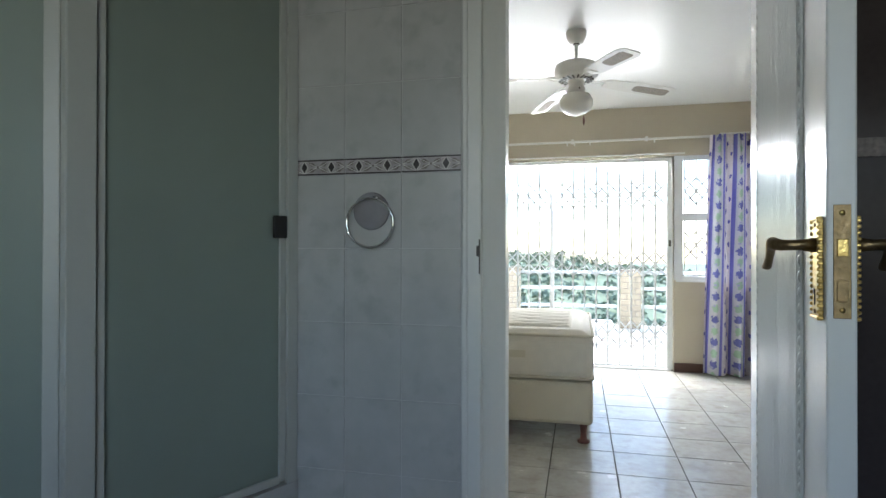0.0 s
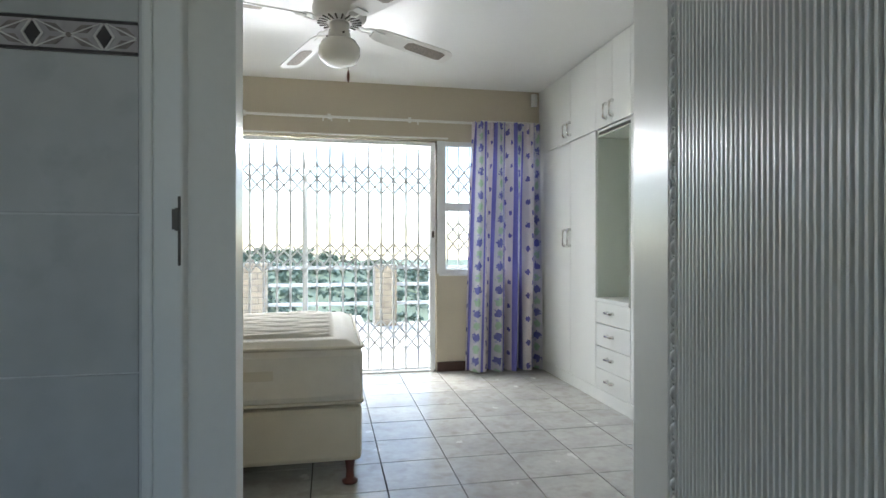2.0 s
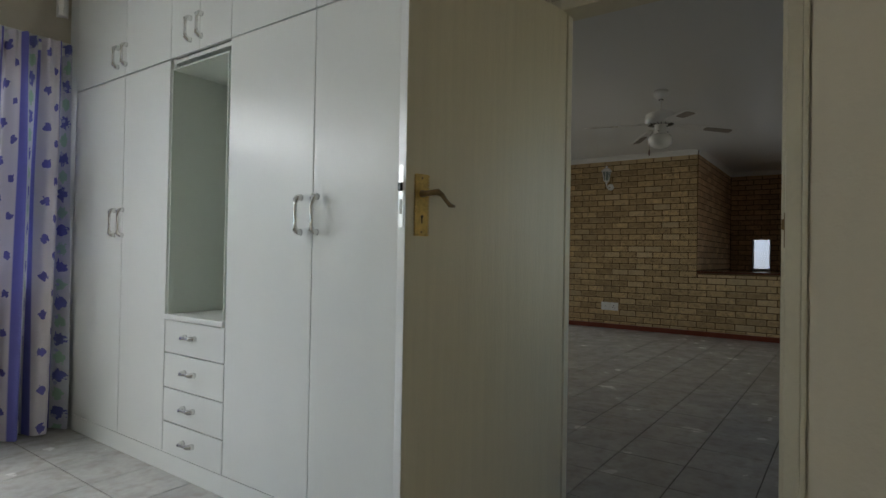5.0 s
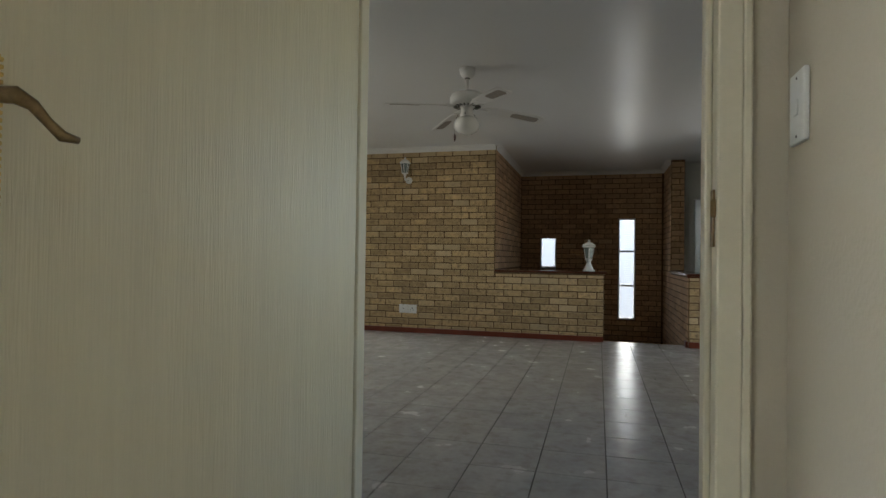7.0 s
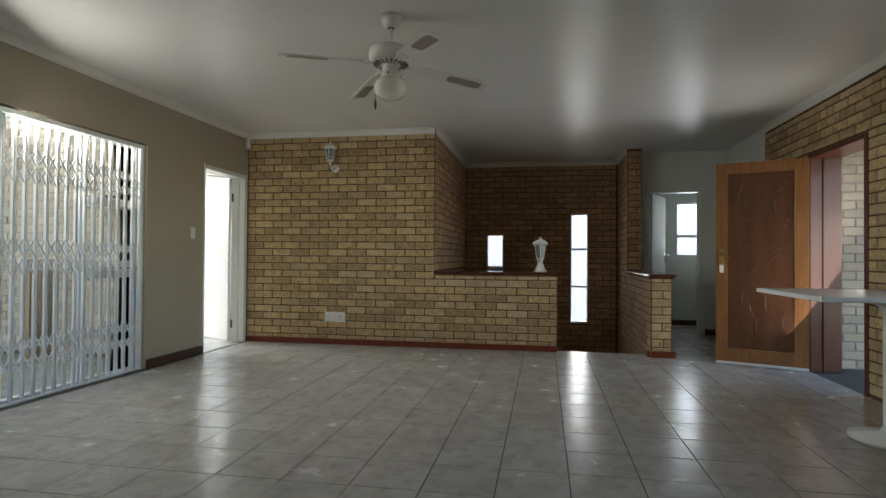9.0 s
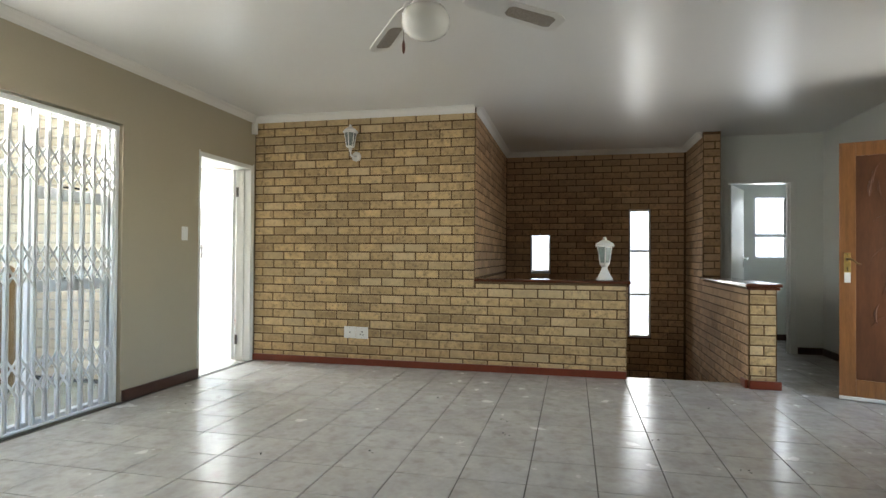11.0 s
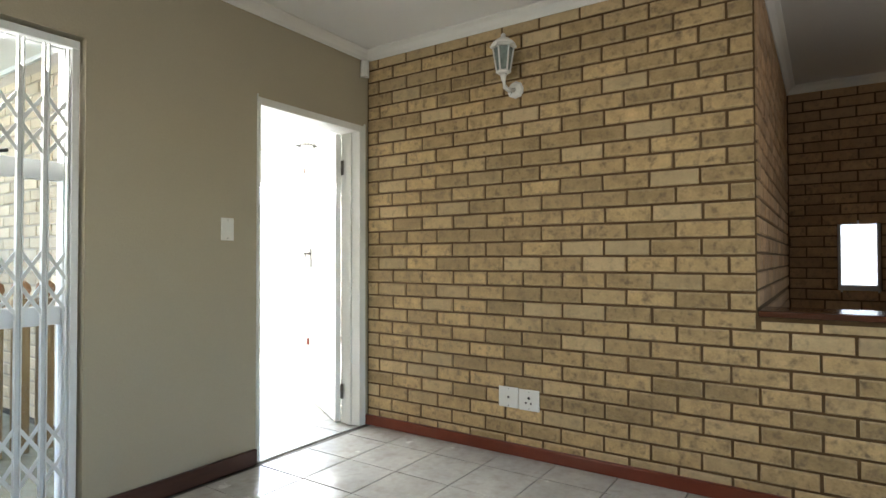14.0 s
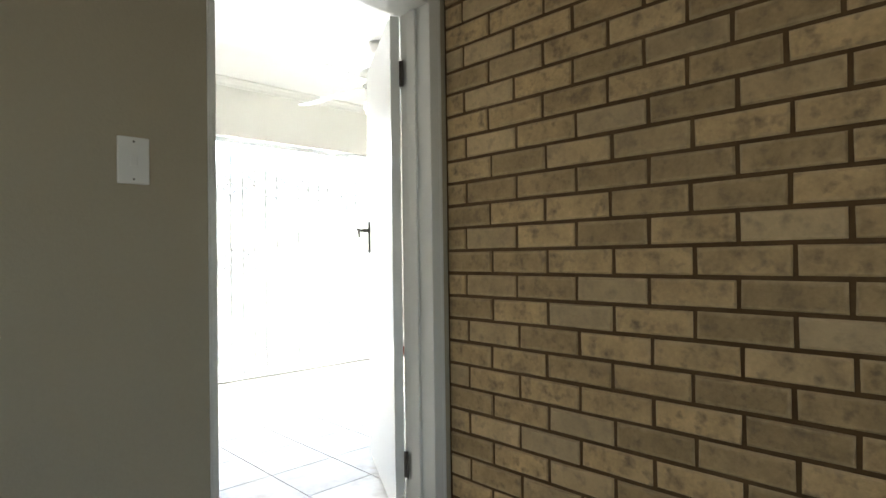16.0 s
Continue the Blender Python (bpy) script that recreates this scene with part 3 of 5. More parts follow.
for x in (0.163, LB - 0.163):
    mould = Mesh().box(x - 0.0105, x - 0.007, -0.005, 0.0, 0.11, 1.96, 0.0015).box(x + 0.007, x + 0.0105, -0.005, 0.0, 0.11, 1.96, 0.0015)
    mould.box(x - 0.024, x - 0.022, -0.0012, 0.0, 0.11, 1.96)
    for k in range(66):
        z = 0.125 + 0.028 * k
        mould.tube([(x - 0.004, -0.001, z - 0.010), (x - 0.001, -0.0035, z - 0.004), (x + 0.002, -0.0035, z + 0.005), (x + 0.004, -0.001, z + 0.011)], [0.002, 0.0042, 0.0042, 0.002], 6)
        mould.tube([(x + 0.0015, -0.001, z + 0.013), (x - 0.0015, -0.003, z + 0.015)], [0.0022, 0.0022], 6)
    part("rope_moulding", mould, GLOSS_WHITE, bath_door, "carved rope moulding")
for z in (0.12, 1.945):
    part("rail_moulding", Mesh().box(0.176, LB - 0.176, -0.006, 0, z - 0.012, z + 0.012, 0.003), GLOSS_WHITE, bath_door)
handle_set(bath_door, LB - 0.040, 0.0, 1.122, None, -1, BRASS, -1, 0.155, 0.044)
handle_set(bath_door, LB - 0.040, 0.038, 1.122, None, 1, BRASS, -1, 0.155, 0.044)
lock = part("lock_plate", Mesh().box(LB, LB + 0.002, 0.008, 0.030, 1.05, 1.215, 0.0008), BRASS_DARK, bath_door, "tarnished brass lock faceplate")
part("latch", Mesh().box(LB + 0.001, LB + 0.006, 0.012, 0.026, 1.14, 1.165, 0.001), BRASS, lock, "brass latch bolt")
part("deadbolt", Mesh().box(LB + 0.001, LB + 0.003, 0.012, 0.026, 1.075, 1.105, 0.0008), BRASS_DARK, lock)
for z in (1.062, 1.203):
    part("screw", Mesh().lathe([(0.004, 0), (0.003, 0.001)], 10, Matrix.Translation((LB + 0.002, 0.019, z)) @ pose(0, 0, 0, 0, 90)), BRASS, lock)
strike(frame_bath, -0.385, 1.882, 1.13, 90, HINGE)

# bedroom door to the lounge, open against the wardrobe
WAY2 = 167.5
bed_door = thing("bedroom_door", "cream flush door with brass lever, standing open against the wardrobe", "door", pose(2.425, 3.052, 0, 0, 0, WAY2))
LD = 0.79
part("leaf", Mesh().box(0, LD, 0.0, 0.038, 0.012, 2.02, 0.003), LEAF_CREAM, bed_door)
part("leaf_edge", Mesh().box(LD, LD + 0.0015, 0.001, 0.037, 0.015, 2.018, 0.0005), GLOSS_WHITE, bed_door, "white painted door edge")
handle_set(bed_door, LD - 0.058, 0.038, 1.20, None, 1, BRASS, -1, 0.19, 0.05)
lock = part("lock_plate", Mesh().box(LD + 0.002, LD + 0.004, 0.008, 0.030, 1.13, 1.32, 0.0008), STEEL, bed_door, "steel lock faceplate")
part("latch", Mesh().box(LD + 0.003, LD + 0.012, 0.012, 0.026, 1.24, 1.265, 0.001), BLACK, lock)
part("deadbolt", Mesh().box(LD + 0.003, LD + 0.005, 0.013, 0.025, 1.17, 1.215, 0.0008), STEEL_DARK, lock)
strike(frame_bed, 2.418, 2.269, 1.145, 0)

# white door of the sunlit room
WAY3 = 60.5
room_door = thing("room_door", "white flush door on dark steel hinges, standing open into the sunlit room", "door", pose(8.690, 6.375, 0, 0, 0, WAY3))
part("leaf", Mesh().box(0, 0.76, 0.004, 0.042, 0.012, 2.015, 0.003), GLOSS_WHITE, room_door)
for z in (1.78, 0.22):
    hinge(room_door, -0.004, -0.002, z)
handle_set(room_door, 0.705, 0.042, 1.15, None, 1, HINGE, -1, 0.16, 0.022)

# washroom door
wash_door = thing("washroom_door", "white flush washroom door with steel lever, half open", "door", pose(10.80, 1.06, 0, 0, 0, -26))
part("leaf", Mesh().box(0, 0.70, -0.038, 0.0, 0.012, 2.0, 0.003), WHITE_WALL, wash_door)
handle_set(wash_door, 0.645, -0.038, 1.08, None, -1, CHROME, -1, 0.16, 0.035)

# carved hardwood front door
WAY4 = 67.4
front_door = thing("front_door", "varnished hardwood door with carved dark panel, standing open", "door", pose(8.165, 0.065, 0, 0, 0, WAY4))
LF = 0.805
for x0, x1 in ((0, 0.12), (LF - 0.11, LF)):
    part("stile", Mesh().box(x0, x1, 0, 0.042, 0.02, 2.04, 0.003), WOOD_DOOR, front_door)
for z0, z1 in ((0.02, 0.17), (1.93, 2.04)):
    part("rail", Mesh().box(0.12, LF - 0.11, 0.001, 0.041, z0, z1, 0.003), WOOD_DOOR, front_door)
panel = Mesh().box(0.12, LF - 0.11, 0.012, 0.030, 0.17, 1.93)
carve = random.Random(5)
for k in range(26):
    x, z = carve.uniform(0.2, LF - 0.19), carve.uniform(0.3, 1.8)
    a = carve.uniform(0.8, 2.4)
    pts = [(x + 0.16 * s * math.cos(a + 0.5 * s), 0.031, z + 0.16 * s * math.sin(a + 0.5 * s)) for s in (0, 0.25, 0.5, 0.75, 1)]
    if all(0.14 < p[0] < LF - 0.13 for p in pts):
        panel.tube(pts, [0.003, 0.007, 0.009, 0.007, 0.002], 6, flat=0.5)
part("carved_panel", panel, WOOD_PANEL, front_door, "dark carved wooden panel")
part("threshold_strip", Mesh().box(0.0, LF, 0.036, 0.05, 0.008, 0.035, 0.004), FRAME_WHITE, front_door, "pale weather strip")
handle_set(front_door, LF - 0.055, 0.042, 1.08, None, 1, BRASS, -1, 0.17, 0.042)
part("hanging_tag", Mesh().box(LF - 0.075, LF - 0.035, 0.052, 0.056, 0.93, 1.01, 0.002), PLASTIC, front_door, "white tag hanging from the lock")


# ---- windows and security gates ----
def lattice(mesh, x0, x1, y, cells, z0, z1, rows, w=0.0072):
    p = (x1 - x0) / cells
    hgt = (z1 - z0) / rows
    for i in range(cells):
        for r in range(rows):
            for a, b, dy in ((z0 + r * hgt, z0 + (r + 1) * hgt, 0.003), (z0 + (r + 1) * hgt, z0 + r * hgt, -0.003)):
                dx, dz = p, b - a
                L = math.hypot(dx, dz)
                mesh.box(-L / 2, L / 2, -0.0025, 0.0025, -w, w, 0, pose(x0 + p * (i + 0.5), y + dy, (a + b) / 2) @ Matrix.Rotation(-math.atan2(dz, dx), 4, "Y"))


def security_gate(label, x0, x1, y, top, cells, bands, twin=False):
    gate = thing("security_gate", label, "security gate", pose(0, 0, 0))
    f = part("frame", Mesh().box(x0 - 0.03, x0, y - 0.02, y + 0.02, 0.0, top, 0.003).box(x1, x1 + 0.03, y - 0.02, y + 0.02, 0.0, top, 0.003)
             .box(x0 - 0.03, x1 + 0.03, y - 0.022, y + 0.022, top, top + 0.035, 0.003).box(x0, x1, y - 0.015, y + 0.015, 0.0, 0.015, 0.002), GATE_PAINT, gate)
    p = (x1 - x0) / cells
    up = Mesh()
    if twin:
        up.box(-0.012, -0.007, -0.012, 0.012, 0.02, top - 0.004, 0.001).box(0.007, 0.012, -0.012, 0.012, 0.02, top - 0.004, 0.001).box(-0.007, 0.007, 0.002, 0.007, 0.02, top - 0.12)
    else:
        up.box(-0.0085, 0.0085, -0.009, 0.009, 0.02, top - 0.004, 0.0012)
    data = up.data("upright", GATE_PAINT)
    for i in range(cells + 1):
        part("upright", data, GATE_PAINT, gate, m=pose(x0 + p * i, y, 0))
    for z0, z1 in bands:
        la = Mesh()
        lattice(la, x0, x1, y, cells, z0, z1, 2)
        part("lattice", la, GATE_PAINT, gate, "crossed scissor bars")
    return gate


BANDS = ((0.205, 0.47), (0.905, 1.145), (1.585, 1.835))
gate = security_gate("white folding security gate across the bedroom glass door", -2.14, 0.745, 5.945, 2.02, 26, BANDS)
part("lock", Mesh().box(0.755, 0.775, 5.915, 5.93, 1.20, 1.26, 0.003), STEEL_DARK, gate, "small dark gate lock")
security_gate("white folding security gate across the lounge glass door", 4.46, 6.915, 6.262, 2.05, 27, ((0.20, 0.47), (0.905, 1.18), (1.57, 1.83)), True)
security_gate("white folding gate at the sunlit room's glass door", 8.22, 11.03, 9.385, 2.04, 26, BANDS)


def pane(parent, x0, x1, y, z0, z1, axis="y"):
    g = part("pane", box_mesh(x0, x1, y - 0.002, y + 0.002, z0, z1) if axis == "y" else box_mesh(y - 0.002, y + 0.002, x0, x1, z0, z1), PANE, parent, "clear glass pane")
    g.visible_shadow = False


def sliding_door(name, x0, x1, y, top, posts, label, transoms=()):
    w = thing(name, label, "glass door", kind="structure")
    f = Mesh().box(x0, x0 + 0.05, y - 0.03, y + 0.03, 0, top, 0.003).box(x1 - 0.05, x1, y - 0.03, y + 0.03, 0, top, 0.003)
    f.box(x0 + 0.05, x1 - 0.05, y - 0.03, y + 0.03, top - 0.05, top, 0.003).box(x0 + 0.05, x1 - 0.05, y - 0.03, y + 0.03, 0, 0.03, 0.003)
    for p in posts:
        f.box(p - 0.022, p + 0.022, y - 0.025, y + 0.025, 0.03, top - 0.05, 0.003)
    for a, b, z in transoms:
        f.box(a, b, y - 0.026, y + 0.026, z - 0.04, z + 0.04, 0.003)
    part("window_frame", f, ALU, w)
    xs = [x0 + 0.05] + [q for p in posts for q in (p - 0.022, p + 0.022)] + [x1 - 0.05]
    for a, b in zip(xs[::2], xs[1::2]):
        pane(w, a, b, y, 0.03, top - 0.05)
    return w


sliding_door("window_1", -2.2, 0.80, 6.025, 2.07, [-1.30, -0.355], "white aluminium sliding glass door to the balcony")
lw = sliding_door("window_2", 4.4, 6.96, 6.335, 2.10, [5.25, 6.30], "white aluminium glass door with side window", ((6.322, 6.91, 1.52), (6.322, 6.91, 0.90)))
for z in (1.565, 0.945):
    part("window_stay", Mesh().tube([(6.50, 6.30, z), (6.58, 6.285, z + 0.012), (6.66, 6.285, z + 0.004), (6.70, 6.285, z + 0.014)], 0.008, 6), BLACK, lw, "black window stay")
sliding_door("window_3", 8.15, 11.1, 9.455, 2.10, [9.6], "white aluminium sliding glass door of the sunlit room")

# side window beside the bedroom door
w = thing("window_4", "white side-hung window with two stacked casements and burglar bars", "window", kind="structure")
f = Mesh().box(0.80, 0.88, 5.905, 5.99, 0.875, 2.07, 0.003).box(1.62, 1.66, 5.92, 5.99, 0.875, 2.07, 0.003).box(0.88, 1.62, 5.92, 5.99, 0.875, 0.915, 0.003)
f.box(0.88, 1.62, 5.92, 5.99, 2.03, 2.07, 0.003).box(0.88, 1.62, 5.92, 5.985, 1.445, 1.515, 0.003)
part("window_frame", f, ALU, w)
part("window_sill", Mesh().box(0.82, 1.66, 5.895, 5.925, 0.858, 0.878, 0.003), ALU, w)
pane(w, 0.88, 1.62, 5.975, 0.915, 1.445)
pane(w, 0.88, 1.62, 5.975, 1.515, 2.03)
bars = Mesh()
for i in range(7):
    bars.box(0.90 + 0.105 * i - 0.005, 0.90 + 0.105 * i + 0.005, 5.94, 5.952, 0.915, 2.03, 0.001)
lattice(bars, 0.90, 1.53, 5.946, 6, 1.60, 1.86, 2)
lattice(bars, 0.90, 1.53, 5.946, 6, 1.08, 1.34, 2)
part("burglar_bars", bars, GATE_PAINT, w, "crossed white burglar bars")
for z in (1.50, 0.935):
    part("stay", Mesh().tube([(1.10, 5.93, z + 0.06), (1.125, 5.915, z + 0.03), (1.155, 5.905, z), (1.115, 5.905, z - 0.008)], 0.006, 6), BLACK, w, "black window stay")

# stairwell windows
for k, (y0, y1, z0, z1, mull) in enumerate(((1.87, 2.15, 0.03, 1.77, (0.612, 1.20)), (3.2, 3.48, 0.865, 1.445, (0.905,)))):
    w = thing("window_%d" % (5 + k), "narrow white-framed stairwell window", "window", kind="structure")
    f = Mesh().box(11.45, 11.5, y0, y0 + 0.022, z0, z1).box(11.45, 11.5, y1 - 0.022, y1, z0, z1).box(11.45, 11.5, y0 + 0.022, y1 - 0.022, z0, z0 + 0.03).box(11.45, 11.5, y0 + 0.022, y1 - 0.022, z1 - 0.03, z1)
    for z in mull:
        f.box(11.45, 11.5, y0 + 0.022, y1 - 0.022, z - 0.016, z + 0.016)
    part("window_frame", f, ALU, w)
    zs = [z0 + 0.03] + [q for z in mull for q in (z - 0.016, z + 0.016)] + [z1 - 0.03]
    for a, b in zip(zs[::2], zs[1::2]):
        pane(w, y0 + 0.022, y1 - 0.022, 11.475, a, b, "x")
w = thing("window_7", "small white washroom window, one sash ajar", "window", kind="structure")
part("window_frame", Mesh().box(11.9, 11.95, 0.03, 0.06, 1.1, 1.97).box(11.9, 11.95, 0.44, 0.47, 1.1, 1.97).box(11.9, 11.95, 0.06, 0.44, 1.1, 1.13).box(11.9, 11.95, 0.06, 0.44, 1.94, 1.97)
     .box(11.9, 11.95, 0.06, 0.44, 1.40, 1.45), ALU, w)
pane(w, 0.06, 0.44, 11.925, 1.13, 1.40, "x")
pane(w, 0.06, 0.44, 11.925, 1.45, 1.94, "x")


# ---- bathroom ----
def bathroom_tiles():
    """Wall tiles beside the doorway with a patterned border course."""
    holder = wall("wall_bath_tiles", [(-2.7, -0.443, 1.885, 1.895, 0, H), (0.516, 1.3, 1.885, 1.895, 0, H)], BATH_GROUT, "bathroom wall of grey-white marbled tiles")
    tw, th = 0.2, 0.25
    rows, z = [], 1.406 - 6 * th
    while z < H:
        z1 = z + th
        if abs(z - 1.406) < 0.01:
            z += 0.052
            continue
        if z1 > 0.02:
            rows.append((max(z, 0.003), min(z1, H - 0.003)))
        z = z1
    made = {}
    for z0, z1 in rows:
        for k in range(11):
            x1, x0 = -0.446 - 0.2 * k, -0.446 - 0.2 * (k + 1)
            key = round(z1 - z0, 3)
            if key not in made:
                made[key] = Mesh().box(-0.0985, 0.0985, -0.003, 0.001, 0.0015, z1 - z0 - 0.0015, 0.0012).data("wall_tile", BATH_TILE)
            part("wall_tile", made[key], BATH_TILE, holder, m=pose((x0 + x1) / 2, 1.885, z0))
    base = Mesh().box(-0.0985, 0.0985, -0.004, 0.001, 0.0, 0.052, 0.001).data("border_tile", BORDER)
    dark = Mesh().box(-0.0985, 0.0985, -0.0052, -0.004, 0.0475, 0.052).box(-0.0985, 0.0985, -0.0052, -0.004, 0.0, 0.0045)
    turn = pose(0, 0, 0, 90)
    for cx in (-0.05, 0.05):
        dark.prism([(cx, 0.008), (cx + 0.011, 0.026), (cx, 0.044), (cx - 0.011, 0.026)], 0.004, 0.0055, turn)
    mid, light = Mesh(), Mesh()
    for cx in (-0.1, 0.0, 0.1):
        for sx in (-1, 1):
            if abs(cx) > 0.09 and sx * cx > 0:
                continue
            for sz in (-1, 1):
                mid.prism([(cx + sx * 0.006, 0.026 + sz * 0.004), (cx + sx * 0.018, 0.026 + sz * 0.016), (cx + sx * 0.036, 0.026 + sz * 0.017), (cx + sx * 0.026, 0.026 + sz * 0.004)], 0.004, 0.0052, turn)
        mid.prism([(cx + 0.004 * math.cos(a * math.pi / 4) * (0 if abs(cx) > 0.09 else 1), 0.026 + 0.004 * math.sin(a * math.pi / 4)) for a in range(8)], 0.004, 0.0056, turn)
    for cx in (-0.05, 0.05):
        for sx in (-1, 1):
            for sz in (-1, 1):
                light.prism([(cx + sx * 0.002, 0.026 + sz * 0.021), (cx + sx * 0.005, 0.026 + sz * 0.021), (cx + sx * 0.047, 0.026 + sz * 0.0015), (cx + sx * 0.044, 0.026 + sz * 0.0)], 0.004, 0.0058, turn)
                light.prism([(cx, 0.026 + sz * 0.020), (cx + sx * 0.0035, 0.026 + sz * 0.020), (cx + sx * 0.0155, 0.026), (cx + sx * 0.012, 0.026)], 0.004, 0.0059, turn)
    dd, md, ld = dark.data("border_dark", BORDER_DARK), mid.data("border_leaf", BORDER_MID), light.data("border_line", BORDER_LIGHT)
    for k in range(4):
        t = part("border_tile", base, BORDER, holder, "border tile with dark diamonds", pose(-0.546 - 0.2 * k, 1.885, 1.406))
        for nm, d in (("border_diamond", dd), ("border_leaf", md), ("border_line", ld)):
            part(nm, d, BORDER, t)


bathroom_tiles()
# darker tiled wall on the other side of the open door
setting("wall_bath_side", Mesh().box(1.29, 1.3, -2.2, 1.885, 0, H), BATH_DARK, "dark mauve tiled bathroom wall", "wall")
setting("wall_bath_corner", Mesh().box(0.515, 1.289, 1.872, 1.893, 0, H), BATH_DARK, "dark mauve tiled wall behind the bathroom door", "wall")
setting("trim_bath_corner", Mesh().box(0.515, 1.284, 1.866, 1.8718, 1.406, 1.458, 0.001), BORDER_MID, "patterned border tiles behind the bathroom door", "border")
side_border = Mesh()
for k in range(12):
    side_border.box(1.284, 1.29, 1.885 - 0.2 * (k + 1) + 0.002, 1.885 - 0.2 * k - 0.002, 1.406, 1.458, 0.001)
setting("trim_bath_side", side_border, BORDER_MID, "patterned border tiles on the dark bathroom wall", "border")

# corner shower enclosure
shower = thing("shower_enclosure", "corner shower enclosure of frosted green glass in pale profiles", "shower")
A, B_, C = Vector((-1.045, 1.868)), Vector((-1.32, 1.30)), Vector((-2.34, 0.78))


def along(p, q, t0, t1, y0, y1, z0, z1, bevel=0.002):
    d = q - p
    m = pose(p.x, p.y, 0, 0, 0, math.degrees(math.atan2(d.y, d.x)))
    return Mesh().box(t0, t1, y0, y1, z0, z1, bevel, m)


LS = (B_ - A).length
part("base_wall", Mesh().prism([(A.x + 0.03, 1.884), (B_.x + 0.03, B_.y - 0.03), (C.x, C.y - 0.04), (-2.69, C.y - 0.04), (-2.69, 1.884)], 0.0, 0.36), BATH_TILE, shower, "tiled shower base")
part("wall_profile", along(A, B_, -0.02, 0.02, -0.02, 0.02, 0.36, 2.1), SHOWER_ALU, shower, "pale wall profile")
door = part("shower_door", along(A, B_, 0.045, LS - 0.05, -0.003, 0.003, 0.39, 2.06, 0.0), FROST, shower, "frosted green glass door")
part("door_stile", along(A, B_, 0.022, 0.045, -0.012, 0.012, 0.37, 2.08), SHOWER_ALU, door)
part("door_stile", along(A, B_, LS - 0.05, LS - 0.03, -0.012, 0.012, 0.37, 2.08), SHOWER_ALU, door)
part("door_rail", along(A, B_, 0.045, LS - 0.05, -0.012, 0.012, 0.365, 0.39), SHOWER_ALU, door)
part("door_rail", along(A, B_, 0.045, LS - 0.05, -0.012, 0.012, 2.06, 2.085), SHOWER_ALU, door)
part("door_catch", along(A, B_, 0.028, 0.075, 0.012, 0.028, 1.19, 1.265, 0.003), BLACK, door, "black door catch")
part("post", along(A, B_, LS - 0.026, LS + 0.045, -0.022, 0.022, 0.36, 2.1, 0.004), SHOWER_ALU, shower)
LT = (C - B_).length
part("fixed_glass", along(B_, C, 0.07, LT, -0.003, 0.003, 0.37, 2.08, 0.0), FROST, shower, "frosted green fixed glass")
part("post", along(B_, C, 0.045, 0.085, -0.018, 0.018, 0.36, 2.1, 0.004), SHOWER_ALU, shower)

ring = thing("towel_ring", "clear acrylic towel ring on a round smoky disc", "towel ring", pose(-0.75, 1.882, 1.28))
part("disc", Mesh().lathe([(0.061, 0.0), (0.063, 0.006), (0.060, 0.014), (0.03, 0.018)], 36, pose(0, 0, 0, 90)), ACRYLIC, ring, "smoky acrylic disc")
part("ring", Mesh().tube([(0.081 * math.sin(a * math.pi / 24), -0.022, -0.040 + 0.081 * math.cos(a * math.pi / 24)) for a in range(48)], 0.0045, 8, True), CHROME, ring, "clear shiny ring")
part("peg", Mesh().tube([(0.01, -0.012, 0.046), (0.03, -0.024, 0.040)], 0.005, 8), CHROME, ring)


